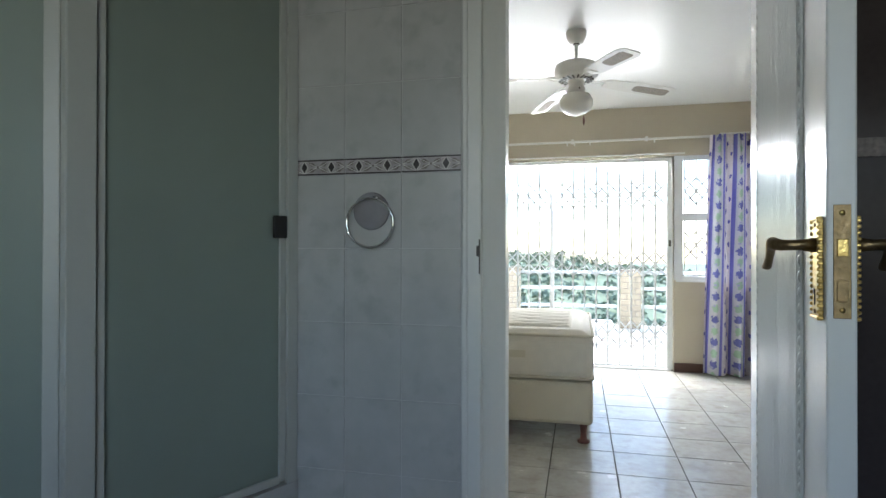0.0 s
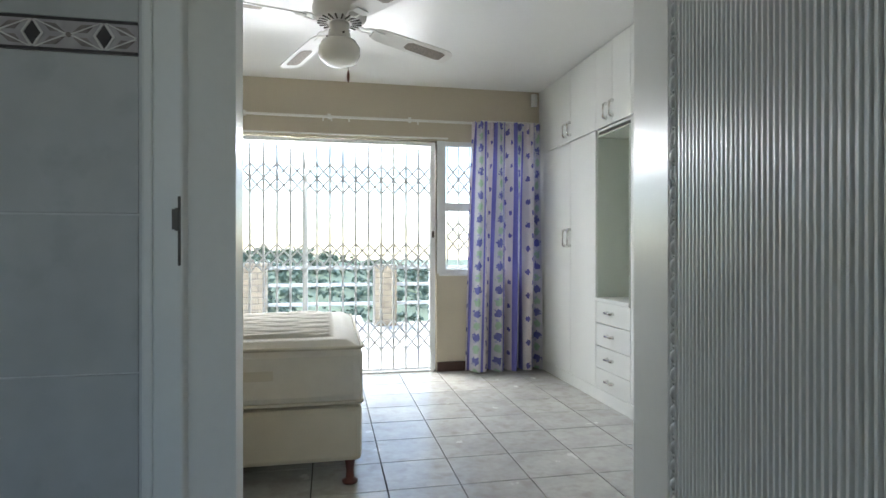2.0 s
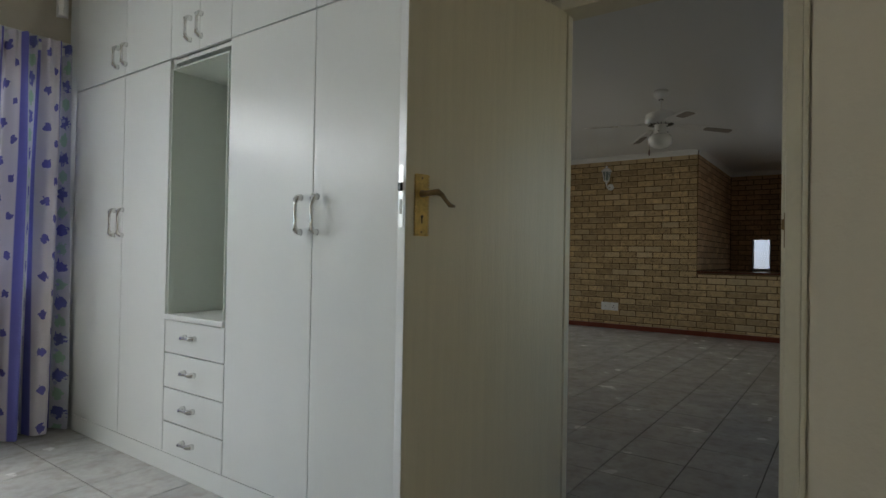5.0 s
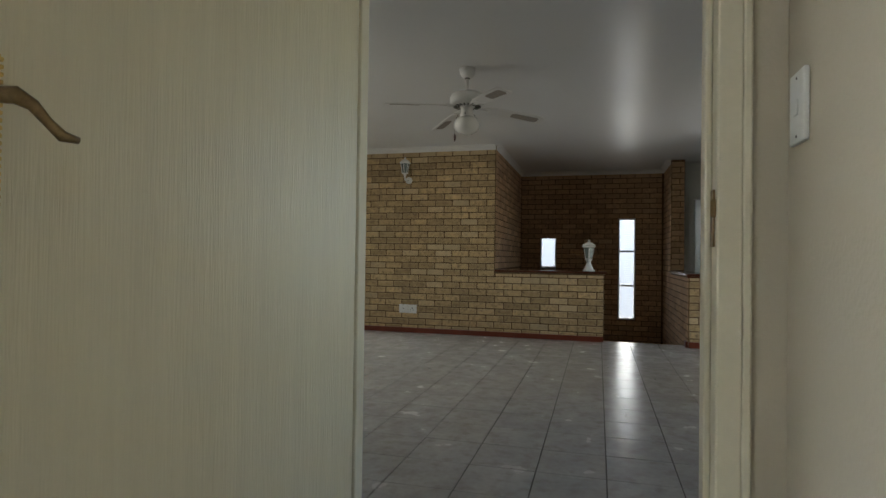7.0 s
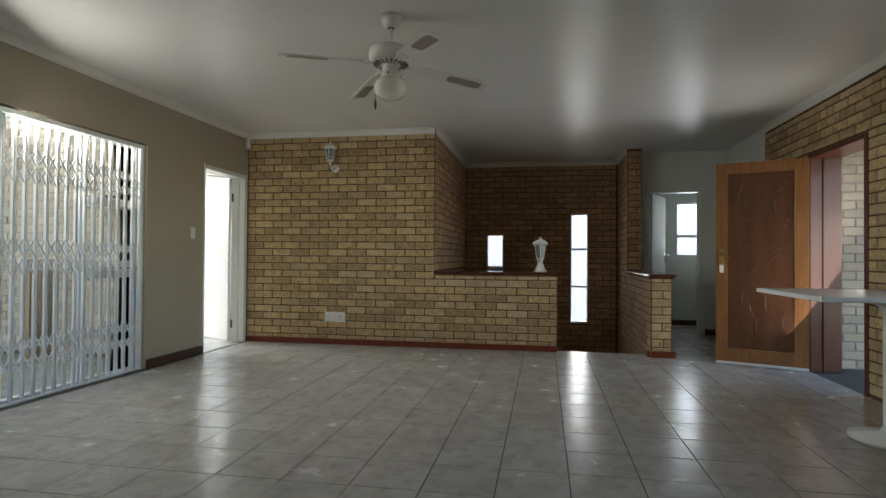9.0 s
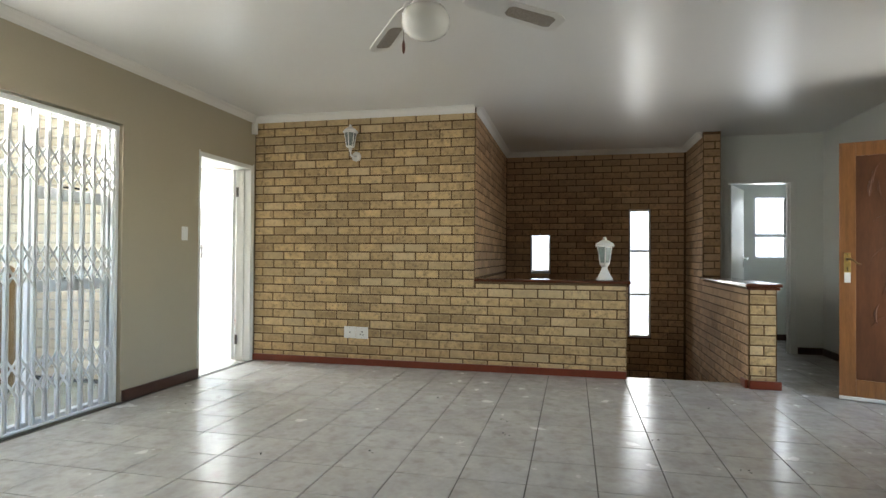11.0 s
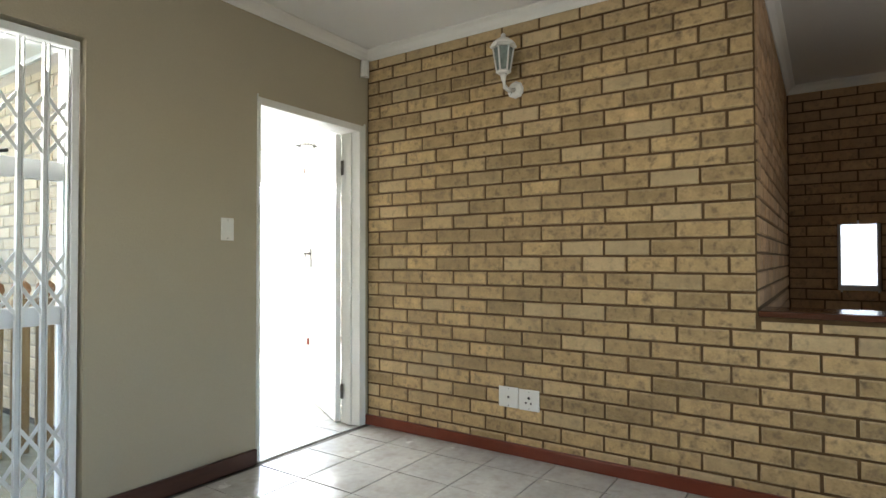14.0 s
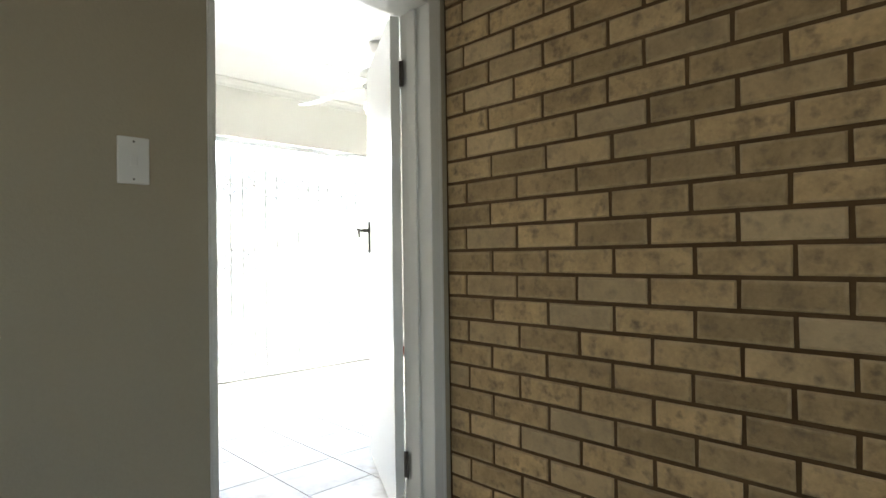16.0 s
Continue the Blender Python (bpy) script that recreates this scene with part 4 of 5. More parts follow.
# ---- ceiling fans ----
def ceiling_fan(x, y, turn, label, chain_low=0.0, top=H):
    fan = thing("ceiling_fan", label, "ceiling fan", pose(x, y, top, 0, 0, turn), "white ceiling fans")
    part("canopy", Mesh().lathe([(0.02, -0.078), (0.045, -0.07), (0.062, -0.035), (0.066, 0.0)], 28), FAN_WHITE, fan)
    part("canopy_collar", Mesh().lathe([(0.022, -0.082), (0.022, -0.074)], 16), STEEL_DARK, fan, "dark collar ring")
    part("downrod", Mesh().tube([(0, 0, -0.20), (0, 0, -0.078)], 0.011, 12), FAN_WHITE, fan)
    motor = part("motor", Mesh().lathe([(0.03, -0.195), (0.10, -0.20), (0.130, -0.215), (0.138, -0.245), (0.136, -0.285), (0.115, -0.305), (0.05, -0.312)], 36), FAN_WHITE, fan)
    vents = Mesh()
    for k in range(20):
        a = 2 * math.pi * k / 20
        vents.box(0.062, 0.112, -0.004, 0.004, -0.313, -0.305, 0.001, Matrix.Rotation(a, 4, "Z"))
    part("vent_slots", vents, STEEL_DARK, motor, "dark vent slots")
    kit = part("light_fitter", Mesh().lathe([(0.05, -0.312), (0.052, -0.33), (0.045, -0.345), (0.055, -0.36), (0.058, -0.385), (0.05, -0.40)], 24), FAN_WHITE, fan)
    for k in range(3):
        part("thumbscrew", Mesh().lathe([(0.005, 0.055), (0.005, 0.066), (0.002, 0.067)], 8, Matrix.Translation((0, 0, -0.375)) @ Matrix.Rotation(2.1 * k + 0.4, 4, "Z") @ pose(0, 0, 0, 0, 90)), STEEL_DARK, kit)
    part("globe", Mesh().lathe([(0.052, -0.392), (0.085, -0.405), (0.103, -0.435), (0.104, -0.470), (0.09, -0.502), (0.06, -0.522), (0.012, -0.538)], 32), OPAL, fan, "opal white glass globe")
    chain = Mesh().tube([(0.06, 0.05, -0.36), (0.075, 0.062, -0.385), (0.085, 0.07, -0.42), (0.085, 0.07, -0.52)], 0.0018, 6)
    part("pull_chain", chain, STEEL_DARK, fan)
    part("chain_knob", Mesh().lathe([(0.002, -0.58 - chain_low), (0.007, -0.565 - chain_low), (0.008, -0.54), (0.003, -0.516)], 12, Matrix.Translation((0.085, 0.07, 0))), BED_LEG, fan, "dark wooden pull knob")
    blade, cane, arm = Mesh(), Mesh(), Mesh()
    tilt = pose(0, 0, -0.302, -11, 4.5, 0)
    blade.prism([(0.19, -0.036), (0.23, -0.055), (0.60, -0.068), (0.655, -0.066), (0.69, -0.045), (0.69, 0.045), (0.655, 0.066), (0.60, 0.068), (0.23, 0.055), (0.19, 0.036)], -0.003, 0.003, tilt)
    cane.prism([(0.40, -0.022), (0.42, -0.036), (0.62, -0.040), (0.645, -0.03), (0.645, 0.03), (0.62, 0.040), (0.42, 0.036), (0.40, 0.022)], -0.0042, 0.0042, tilt)
    for s in (-1, 1):
        arm.tube([(0.10, 0.012 * s, -0.308), (0.135, 0.022 * s, -0.318), (0.165, 0.030 * s, -0.312), (0.195, 0.030 * s, -0.314), (0.225, 0.012 * s, -0.320)], 0.0065, 8, flat=0.6)
    arm.box(0.19, 0.25, -0.03, 0.03, -0.007, -0.003, 0.002, tilt)
    bd, cd, ad = blade.data("blade", FAN_WHITE), cane.data("cane_insert", CANE), arm.data("blade_arm", FAN_WHITE)
    for k in range(4):
        m = pose(0, 0, 0, 0, 0, 90 * k)
        b = part("blade", bd, FAN_WHITE, fan, "white blade with a cane insert", m)
        part("cane_insert", cd, CANE, b, "grey woven cane")
        part("blade_arm", ad, FAN_WHITE, b)
    return fan


ceiling_fan(-0.10, 3.83, 25, "white four-blade ceiling fan with opal globe, at rest above the bed", top=HB)
ceiling_fan(5.67, 3.515, 36, "white four-blade ceiling fan with opal globe in the lounge")
ceiling_fan(9.73, 7.86, 20, "white four-blade ceiling fan in the sunlit room")

# ---- bedroom ----
WX = 1.765


def d_handle(parent, y, z, long, upright=True):
    """A chrome bow handle on a front at WX."""
    h = long / 2
    pts = [(WX - 0.018, -h), (WX - 0.032, -h), (WX - 0.043, -h + 0.008), (WX - 0.045, -h * 0.4), (WX - 0.045, h * 0.4), (WX - 0.043, h - 0.008), (WX - 0.032, h), (WX - 0.018, h)]
    path = [(x, y, z + s) if upright else (x, y + s, z) for x, s in pts]
    k = part("handle", Mesh().tube(path, [0.013, 0.012, 0.011, 0.0065, 0.0065, 0.011, 0.012, 0.013], 10), CHROME, parent, "chrome bow handle")


def wardrobe_unit(y0, y1, label, niche=False):
    unit = thing("wardrobe", label, "wardrobe", pose(0, 0, 0), "built-in wardrobe units")
    x0, x1 = WX, 2.395
    body = Mesh().box(x0 + 0.02, x1, y0, y0 + 0.016, 0.09, HB - 0.004).box(x0 + 0.02, x1, y1 - 0.016, y1, 0.09, HB - 0.004).box(x1 - 0.012, x1, y0 + 0.016, y1 - 0.016, 0.09, HB - 0.004)
    body.box(x0 + 0.02, x1 - 0.012, y0 + 0.016, y1 - 0.016, 1.95, 1.968).box(x0 + 0.02, x1 - 0.012, y0 + 0.016, y1 - 0.016, 0.09, 0.106)
    part("body", body, WARDROBE, unit)
    part("plinth", Mesh().box(x0 + 0.001, x0 + 0.02, y0, y1, 0.0, 0.088, 0.001), WARDROBE, unit)
    ym = (y0 + y1) / 2 - (0.02 if y0 < 3.5 else 0.07 if not niche else 0.0)
    gap = 0.0018
    for a, b, s in ((y0, ym, 1), (ym, y1, -1)):
        d = part("top_door", Mesh().box(x0, x0 + 0.018, a + gap, b - gap, 1.972, HB - 0.006, 0.0015), WARDROBE, unit)
        d_handle(d, ym - s * 0.045, 2.065, 0.10)
    if not niche:
        for a, b, s in ((y0, ym, 1), (ym, y1, -1)):
            d = part("door", Mesh().box(x0, x0 + 0.018, a + gap, b - gap, 0.092, 1.965, 0.0015), WARDROBE, unit)
            d_handle(d, ym - s * 0.045, 1.19, 0.13)
        return unit
    part("niche_back", Mesh().box(x0 + 0.30, x0 + 0.306, y0 + 0.016, y1 - 0.016, 0.747, 1.92), NICHE, unit, "pale green-grey niche back")
    for a, b in ((y0 + 0.0165, y0 + 0.022), (y1 - 0.022, y1 - 0.0165)):
        part("niche_side", Mesh().box(x0 + 0.003, x0 + 0.30, a, b, 0.747, 1.92), NICHE, unit, "pale green-grey niche side")
    part("niche_top", Mesh().box(x0 + 0.003, x0 + 0.30, y0 + 0.022, y1 - 0.022, 1.912, 1.92), NICHE, unit)
    part("counter", Mesh().box(x0 - 0.012, x0 + 0.30, y0 + 0.003, y1 - 0.003, 0.722, 0.747, 0.003), WARDROBE, unit, "white counter in the niche")
    part("jewel_socket", Mesh().box(x0 + 0.22, x0 + 0.226, y0 + 0.0225, y0 + 0.03, 0.84, 0.95, 0.002), PLASTIC, unit, "small white socket plate")
    for z0, z1 in ((0.567, 0.719), (0.402, 0.561), (0.242, 0.396), (0.092, 0.236)):
        d = part("drawer", Mesh().box(x0, x0 + 0.018, y0 + 0.004, y1 - 0.004, z0, z1, 0.0015), WARDROBE, unit)
        d_handle(d, ym - 0.01, (z0 + z1) / 2 + 0.012, 0.075, False)
    return unit


wardrobe_unit(4.765, 5.80, "white built-in wardrobe with two tall doors and chrome handles")
wardrobe_unit(4.275, 4.765, "white wardrobe unit with open mirror niche above four drawers", True)
wardrobe_unit(3.235, 4.275, "white built-in wardrobe with two wide tall doors beside the open door")
setting("trim_wardrobe_filler", Mesh().box(WX + 0.001, WX + 0.02, 5.803, 5.912, 0.0, HB - 0.004, 0.001), WARDROBE, "white filler strip beside the wardrobe", "filler")


def pir(x, y, z, turn, label):
    p = thing("alarm_sensor", label, "alarm sensor", pose(x, y, z, 0, 0, turn))
    part("casing", Mesh().prism([(-0.03, 0), (0.03, 0), (0.026, -0.03), (0.014, -0.042), (-0.014, -0.042), (-0.026, -0.03)], -0.055, 0.055), PLASTIC, p)
    part("lens", Mesh().prism([(-0.018, -0.036), (0.018, -0.036), (0.012, -0.046), (-0.012, -0.046)], -0.045, -0.005), OPAL, p)


pir(1.715, 5.90, 2.47, -30, "small white alarm sensor in the bedroom corner")
pir(8.735, 6.20, 2.45, -40, "small white alarm sensor above the doorway")

# curtain: pleated cloth with stripes
cx0, cx1, ctop, cbot, folds = 1.10, 1.745, 2.235, 0.012, 4.5
nu, nv = 170, 26
cv, cf, cu = [], [], []
for j in range(nv):
    v = j / (nv - 1)
    z = ctop + (cbot - ctop) * v
    for i in range(nu):
        u = i / (nu - 1)
        spread = 1 + 0.10 * v
        x = cx1 - (cx1 - cx0) * (1 - u) * spread
        amp = 0.018 + 0.05 * min(1, v * 3)
        ph = 2 * math.pi * folds * (u + 0.012 * math.sin(7 * u + 2) * (1 + v)) + 0.5 * math.sin(3 * v + 5 * u)
        y = 5.80 + amp * math.sin(ph) + 0.010 * math.sin(2.7 * ph + 1) * (1 if v > 0.05 else 2.2)
        cv.append((x + 0.012 * math.cos(ph) * v, y, z))
        cu.append((u * 1.22, z))
for j in range(nv - 1):
    for i in range(nu - 1):
        a = j * nu + i
        cf.append((a, a + 1, a + nu + 1, a + nu))
cme = bpy.data.meshes.new("cloth")
cme.from_pydata(cv, [], cf)
uvl = cme.uv_layers.new(name="cloth")
for loop in cme.loops:
    uvl.data[loop.index].uv = cu[loop.vertex_index]
cme.polygons.foreach_set("use_smooth", [True] * len(cf))


def curtain_material():
    m = bpy.data.materials.new("printed cotton curtain with violet stripes and flower motifs")
    m.use_nodes = True
    n, l = m.node_tree.nodes, m.node_tree.links
    b = n["Principled BSDF"]
    b.inputs["Roughness"].default_value = 0.9
    uv = n.new("ShaderNodeUVMap")
    uv.uv_map = "cloth"
    sep = n.new("ShaderNodeSeparateXYZ")
    l.new(uv.outputs[0], sep.inputs[0])

    def op(kind, a, b2=None):
        k = n.new("ShaderNodeMath")
        k.operation = kind
        for i, s in enumerate((a, b2)):
            if s is None:
                continue
            if isinstance(s, (int, float)):
                k.inputs[i].default_value = s
            else:
                l.new(s, k.inputs[i])
        return k.outputs[0]
    u = op("FRACT", op("DIVIDE", sep.outputs[0], 0.34))
    ramp = n.new("ShaderNodeValToRGB")
    ramp.color_ramp.interpolation = "LINEAR"
    stops = [(0.0, (0.70, 0.66, 0.69)), (0.12, (0.72, 0.67, 0.70)), (0.14, (0.15, 0.15, 0.50)), (0.27, (0.20, 0.20, 0.58)), (0.28, (0.60, 0.61, 0.66)), (0.61, (0.61, 0.62, 0.66)),
             (0.63, (0.16, 0.16, 0.51)), (0.71, (0.21, 0.21, 0.59)), (0.72, (0.71, 0.66, 0.69)), (0.97, (0.72, 0.67, 0.70))]
    el = ramp.color_ramp.elements
    while len(el) < len(stops):
        el.new(0.5)
    for e, (p, c) in zip(el, stops):
        e.position, e.color = p, (*c, 1)
    l.new(u, ramp.inputs[0])
    noise_n = n.new("ShaderNodeTexNoise")
    noise_n.inputs["Scale"].default_value = 48
    l.new(uv.outputs[0], noise_n.inputs["Vector"])
    wob = op("MULTIPLY", op("SUBTRACT", noise_n.outputs[0], 0.5), 1.9)

    def motif(cu_, pitch, shift, ru, rv):
        du = op("DIVIDE", op("MULTIPLY", op("SUBTRACT", u, cu_), 0.34), ru)
        fv = op("SUBTRACT", op("FRACT", op("ADD", op("DIVIDE", sep.outputs[1], pitch), shift)), 0.5)
        dv = op("DIVIDE", op("MULTIPLY", fv, pitch), rv)
        d = op("ADD", op("SQRT", op("ADD", op("MULTIPLY", du, du), op("MULTIPLY", dv, dv))), wob)
        return op("LESS_THAN", d, 1.0)
    out = ramp.outputs[0]
    for args, c in (((0.45, 0.21, 0.0, 0.036, 0.036), (0.15, 0.16, 0.46)), ((0.45, 0.21, 0.5, 0.030, 0.036), (0.38, 0.56, 0.42)), ((0.41, 0.19, 0.07, 0.014, 0.010), (0.42, 0.44, 0.62)),
                    ((0.86, 0.21, 0.25, 0.022, 0.026), (0.14, 0.13, 0.42)), ((0.04, 0.21, 0.7, 0.018, 0.02), (0.14, 0.13, 0.42))):
        mx = n.new("ShaderNodeMix")
        mx.data_type = "RGBA"
        l.new(motif(*args), mx.inputs[0])
        l.new(out, mx.inputs[6])
        mx.inputs[7].default_value = (*c, 1)
        out = mx.outputs[2]
    l.new(out, b.inputs["Base Color"])
    weave = n.new("ShaderNodeTexNoise")
    weave.inputs["Scale"].default_value = 300
    l.new(uv.outputs[0], weave.inputs["Vector"])
    bp = n.new("ShaderNodeBump")
    bp.inputs["Strength"].default_value, bp.inputs["Distance"].default_value = 0.2, 0.002
    l.new(weave.outputs[0], bp.inputs["Height"])
    l.new(bp.outputs[0], b.inputs["Normal"])
    tl, ad = n.new("ShaderNodeBsdfTranslucent"), n.new("ShaderNodeMixShader")
    l.new(out, tl.inputs[0])
    ad.inputs[0].default_value = 0.15
    l.new(b.outputs[0], ad.inputs[1])
    l.new(tl.outputs[0], ad.inputs[2])
    l.new(ad.outputs[0], n["Material Output"].inputs[0])
    return m


cme.materials.append(curtain_material())
curtain = thing("curtain", "white curtain with violet-blue stripes and small flowers, drawn aside", "curtain")
part("cloth", cme, None, curtain)
part("heading_tape", Mesh().box(1.15, 1.74, 5.826, 5.832, 2.17, 2.215, 0.001), PLASTIC, curtain)
rail = thing("curtain_rail", "white curtain rail with end stops above the glass door", "curtain rail")
part("track", Mesh().box(-2.3, 1.20, 5.862, 5.885, 2.225, 2.245, 0.003).box(1.20, 1.755, 5.862, 5.885, 2.245, 2.262, 0.003), PLASTIC, rail)
for x in (-1.6, -0.85, -0.15, 0.55, 1.35):
    part("bracket", Mesh().box(x - 0.012, x + 0.012, 5.885, 5.915, 2.22, 2.265, 0.003), PLASTIC, rail)
for x in (-0.86, -0.2, -0.13, 0.02, 0.62):
    part("glider", Mesh().box(x - 0.006, x + 0.006, 5.866, 5.88, 2.198, 2.225, 0.002), PLASTIC, rail)
part("head_batten", Mesh().box(-2.3, 0.9, 5.897, 5.914, 2.085, 2.10, 0.003), PLASTIC, rail, "thin white batten")

# bed: base on turned feet, quilted mattress
BX0, BX1, BY0, BY1 = -1.88, 0.005, 3.59, 4.93
bed = thing("bed_base", "cream cloth divan bed base on dark turned feet", "bed", pose(0, 0, 0))
part("base", Mesh().box(BX0 + 0.005, BX1 - 0.005, BY0 + 0.005, BY1 - 0.005, 0.105, 0.365, 0.025), BASE_FABRIC, bed)
for x in (BX0 + 0.09, BX1 - 0.06):
    for y in (BY0 + 0.035, BY1 - 0.09):
        part("foot", Mesh().lathe([(0.036, 0.0), (0.038, 0.012), (0.020, 0.022), (0.018, 0.06), (0.024, 0.108)], 16, Matrix.Translation((x, y, 0))), BED_LEG, bed, "dark red-brown turned foot")
mattress = thing("mattress", "bare cream mattress with quilted top and piped edges", "mattress", pose(0, 0, 0))
part("side_wall", Mesh().box(BX0, BX1, BY0, BY1, 0.372, 0.648, 0.045), MATTRESS, mattress)
qn, qm = 130, 150
qv, qf = [], []
for j in range(qm):
    for i in range(qn):
        u, v = i / (qn - 1), j / (qm - 1)
        x, y = BX0 + 0.02 + (BX1 - BX0 - 0.04) * u, BY0 + 0.02 + (BY1 - BY0 - 0.04) * v
        edge = min(u * (BX1 - BX0), (1 - u) * (BX1 - BX0), v * (BY1 - BY0), (1 - v) * (BY1 - BY0))
        quilt = abs(math.sin(math.pi * (y / 0.095 + 0.22 * math.sin(x * 13)))) ** 0.6 * (0.7 + 0.3 * abs(math.sin(math.pi * (x / 0.42 + 0.5 * math.floor(y / 0.095)))) ** 0.5)
        border = 1.0 if edge > 0.13 else 0.0
        z = 0.642 + 0.020 * min(1, edge / 0.05) + (0.030 * quilt if border else 0.010 * min(1, edge / 0.06))
        qv.append((x, y, z))
for j in range(qm - 1):
    for i in range(qn - 1):
        a = j * qn + i
        qf.append((a, a + 1, a + qn + 1, a + qn))
part("quilted_top", Mesh().add(qv, qf, True), MATTRESS, mattress, "wavy quilted top")


def loop(z, out, r=0.03):
    pts = []
    for sx, sy, a0 in ((BX1 - r, BY1 - r, 0), (BX0 + r, BY1 - r, 90), (BX0 + r, BY0 + r, 180), (BX1 - r, BY0 + r, 270)):
        for k in range(5):
            a = radians(a0 + 22.5 * k)
            pts.append((sx + (r + out) * math.cos(a), sy + (r + out) * math.sin(a), z))
    return pts


for z in (0.640, 0.385):
    part("piping", Mesh().tube(loop(z, -0.004), 0.009, 8, True), BASE_FABRIC, mattress, "cream piped edge")
part("label_patch", Mesh().box(-0.6, -0.4, BY0 - 0.003, BY0 + 0.01, 0.50, 0.545, 0.001), BASE_FABRIC, mattress, "sewn cloth label")


def plate(name, label, x, y, z, turn, wide, high, holes=()):
    p = thing(name, label, "light switch" if "switch" in name else "socket", pose(x, y, z, 0, 0, turn))
    part("faceplate", Mesh().box(-wide / 2, wide / 2, -0.009, 0, -high / 2, high / 2, 0.003), PLASTIC, p)
    for hx, hz, r in holes:
        part("hole", Mesh().lathe([(r, 0), (r, 0.001)], 10, Matrix.Translation((hx, -0.009, hz)) @ pose(0, 0, 0, 90)), BLACK, p)
    for s in (-1, 1):
        part("screw", Mesh().lathe([(0.003, 0), (0.002, 0.001)], 8, Matrix.Translation((0, -0.009, s * (high / 2 - 0.012))) @ pose(0, 0, 0, 90)), STEEL_DARK, p)
    return p


s1 = plate("light_switch", "white single light switch beside the lounge doorway", 7.663, 6.22, 1.30, 0, 0.075, 0.12)
part("rocker", Mesh().box(-0.008, 0.008, -0.012, -0.009, -0.014, 0.014, 0.002), PLASTIC, s1)
s2 = plate("light_switch", "white single light switch beside the bedroom doorway", 2.325, 2.145, 1.33, 180, 0.075, 0.125)
part("rocker", Mesh().box(-0.008, 0.008, -0.012, -0.009, -0.014, 0.014, 0.002), PLASTIC, s2)
plate("wall_socket", "white blank aerial outlet on the brick wall", 8.785, 5.116, 0.33, -90, 0.128, 0.12, ((0, 0.0, 0.007),))
plate("wall_socket", "white three-pin socket on the brick wall", 8.785, 4.985, 0.327, -90, 0.128, 0.12, ((0, 0.012, 0.008), (-0.018, -0.016, 0.006), (0.014, -0.018, 0.006)))
part("door_stop", Mesh().lathe([(0.030, 0), (0.030, 0.012), (0.024, 0.018), (0.012, 0.022), (0.012, 0.05), (0.018, 0.055), (0.018, 0.066), (0.004, 0.068)], 18, pose(0.53, 0.038, 0.167, -90)), STEEL, bed_door,
     "grey metal door stop with rubber tip")

# ---- lounge ----
cap = thing("wall_capping", "dark varnished wooden capping on the low brick wall", "capping", pose(0, 0, 0))
part("board", Mesh().box(8.755, 9.055, 2.375, 3.826, 0.87, 0.9, 0.008), CAP_WOOD, cap)
part("end_corbel", Mesh().box(8.77, 9.04, 2.388, 2.408, 0.845, 0.869, 0.006), CAP_WOOD, cap)
cap2 = thing("wall_capping", "dark varnished wooden capping on the low stair wall", "capping", pose(0, 0, 0))
part("board", Mesh().box(8.615, 10.415, 1.165, 1.455, 0.87, 0.9, 0.008), CAP_WOOD, cap2)
part("end_corbel", Mesh().box(8.635, 8.655, 1.18, 1.44, 0.845, 0.869, 0.006), CAP_WOOD, cap2)


def lantern_head(parent, m, upside=False):
    """A six-sided glazed lantern with a domed roof."""
    bars = Mesh()
    r0, r1, z0, z1 = 0.038, 0.060, 0.0, 0.14
    for k in range(6):
        a = math.pi / 3 * k
        bars.tube([m @ Vector((r0 * math.cos(a), r0 * math.sin(a), z0)), m @ Vector((r1 * math.cos(a), r1 * math.sin(a), z1))], 0.005, 6)
    bars.lathe([(0.040, -0.008), (0.045, 0.0), (0.042, 0.006)], 6, m, False).lathe([(0.074, z1 - 0.002), (0.080, z1 + 0.006), (0.072, z1 + 0.012)], 6, m, False)
    part("lantern_cage", bars, PLASTIC, parent, "white lantern cage")
    part("lantern_glass", Mesh().lathe([(r0 - 0.003, z0 + 0.004), (r1 - 0.004, z1 - 0.004)], 6, m, False), LANTERN, parent, "pale green-grey lantern glass")
    part("lantern_roof", Mesh().lathe([(0.074, z1 + 0.012), (0.058, z1 + 0.032), (0.034, z1 + 0.05), (0.014, z1 + 0.058), (0.012, z1 + 0.066), (0.016, z1 + 0.072), (0.006, z1 + 0.084)], 18, m), PLASTIC, parent)


wl = thing("wall_lantern", "white wall lantern with glass panes on the brick wall", "wall lamp", pose(8.79, 5.075, 2.13))
part("wall_plate", Mesh().lathe([(0.052, 0.0), (0.054, 0.008), (0.042, 0.02), (0.02, 0.028)], 8, pose(0, -0.012, 0, 0, -90), False), PLASTIC, wl)
part("arm", Mesh().tube([(-0.02, -0.012, 0.0), (-0.06, 0.0, -0.015), (-0.10, 0.012, 0.0), (-0.11, 0.015, 0.04), (-0.11, 0.015, 0.075)], [0.014, 0.013, 0.013, 0.014, 0.02], 10), PLASTIC, wl)
part("finial", Mesh().lathe([(0.003, -0.05), (0.010, -0.035), (0.012, -0.02)], 10, Matrix.Translation((-0.06, 0, 0))), PLASTIC, wl)
lantern_head(wl, pose(-0.11, 0.015, 0.085))

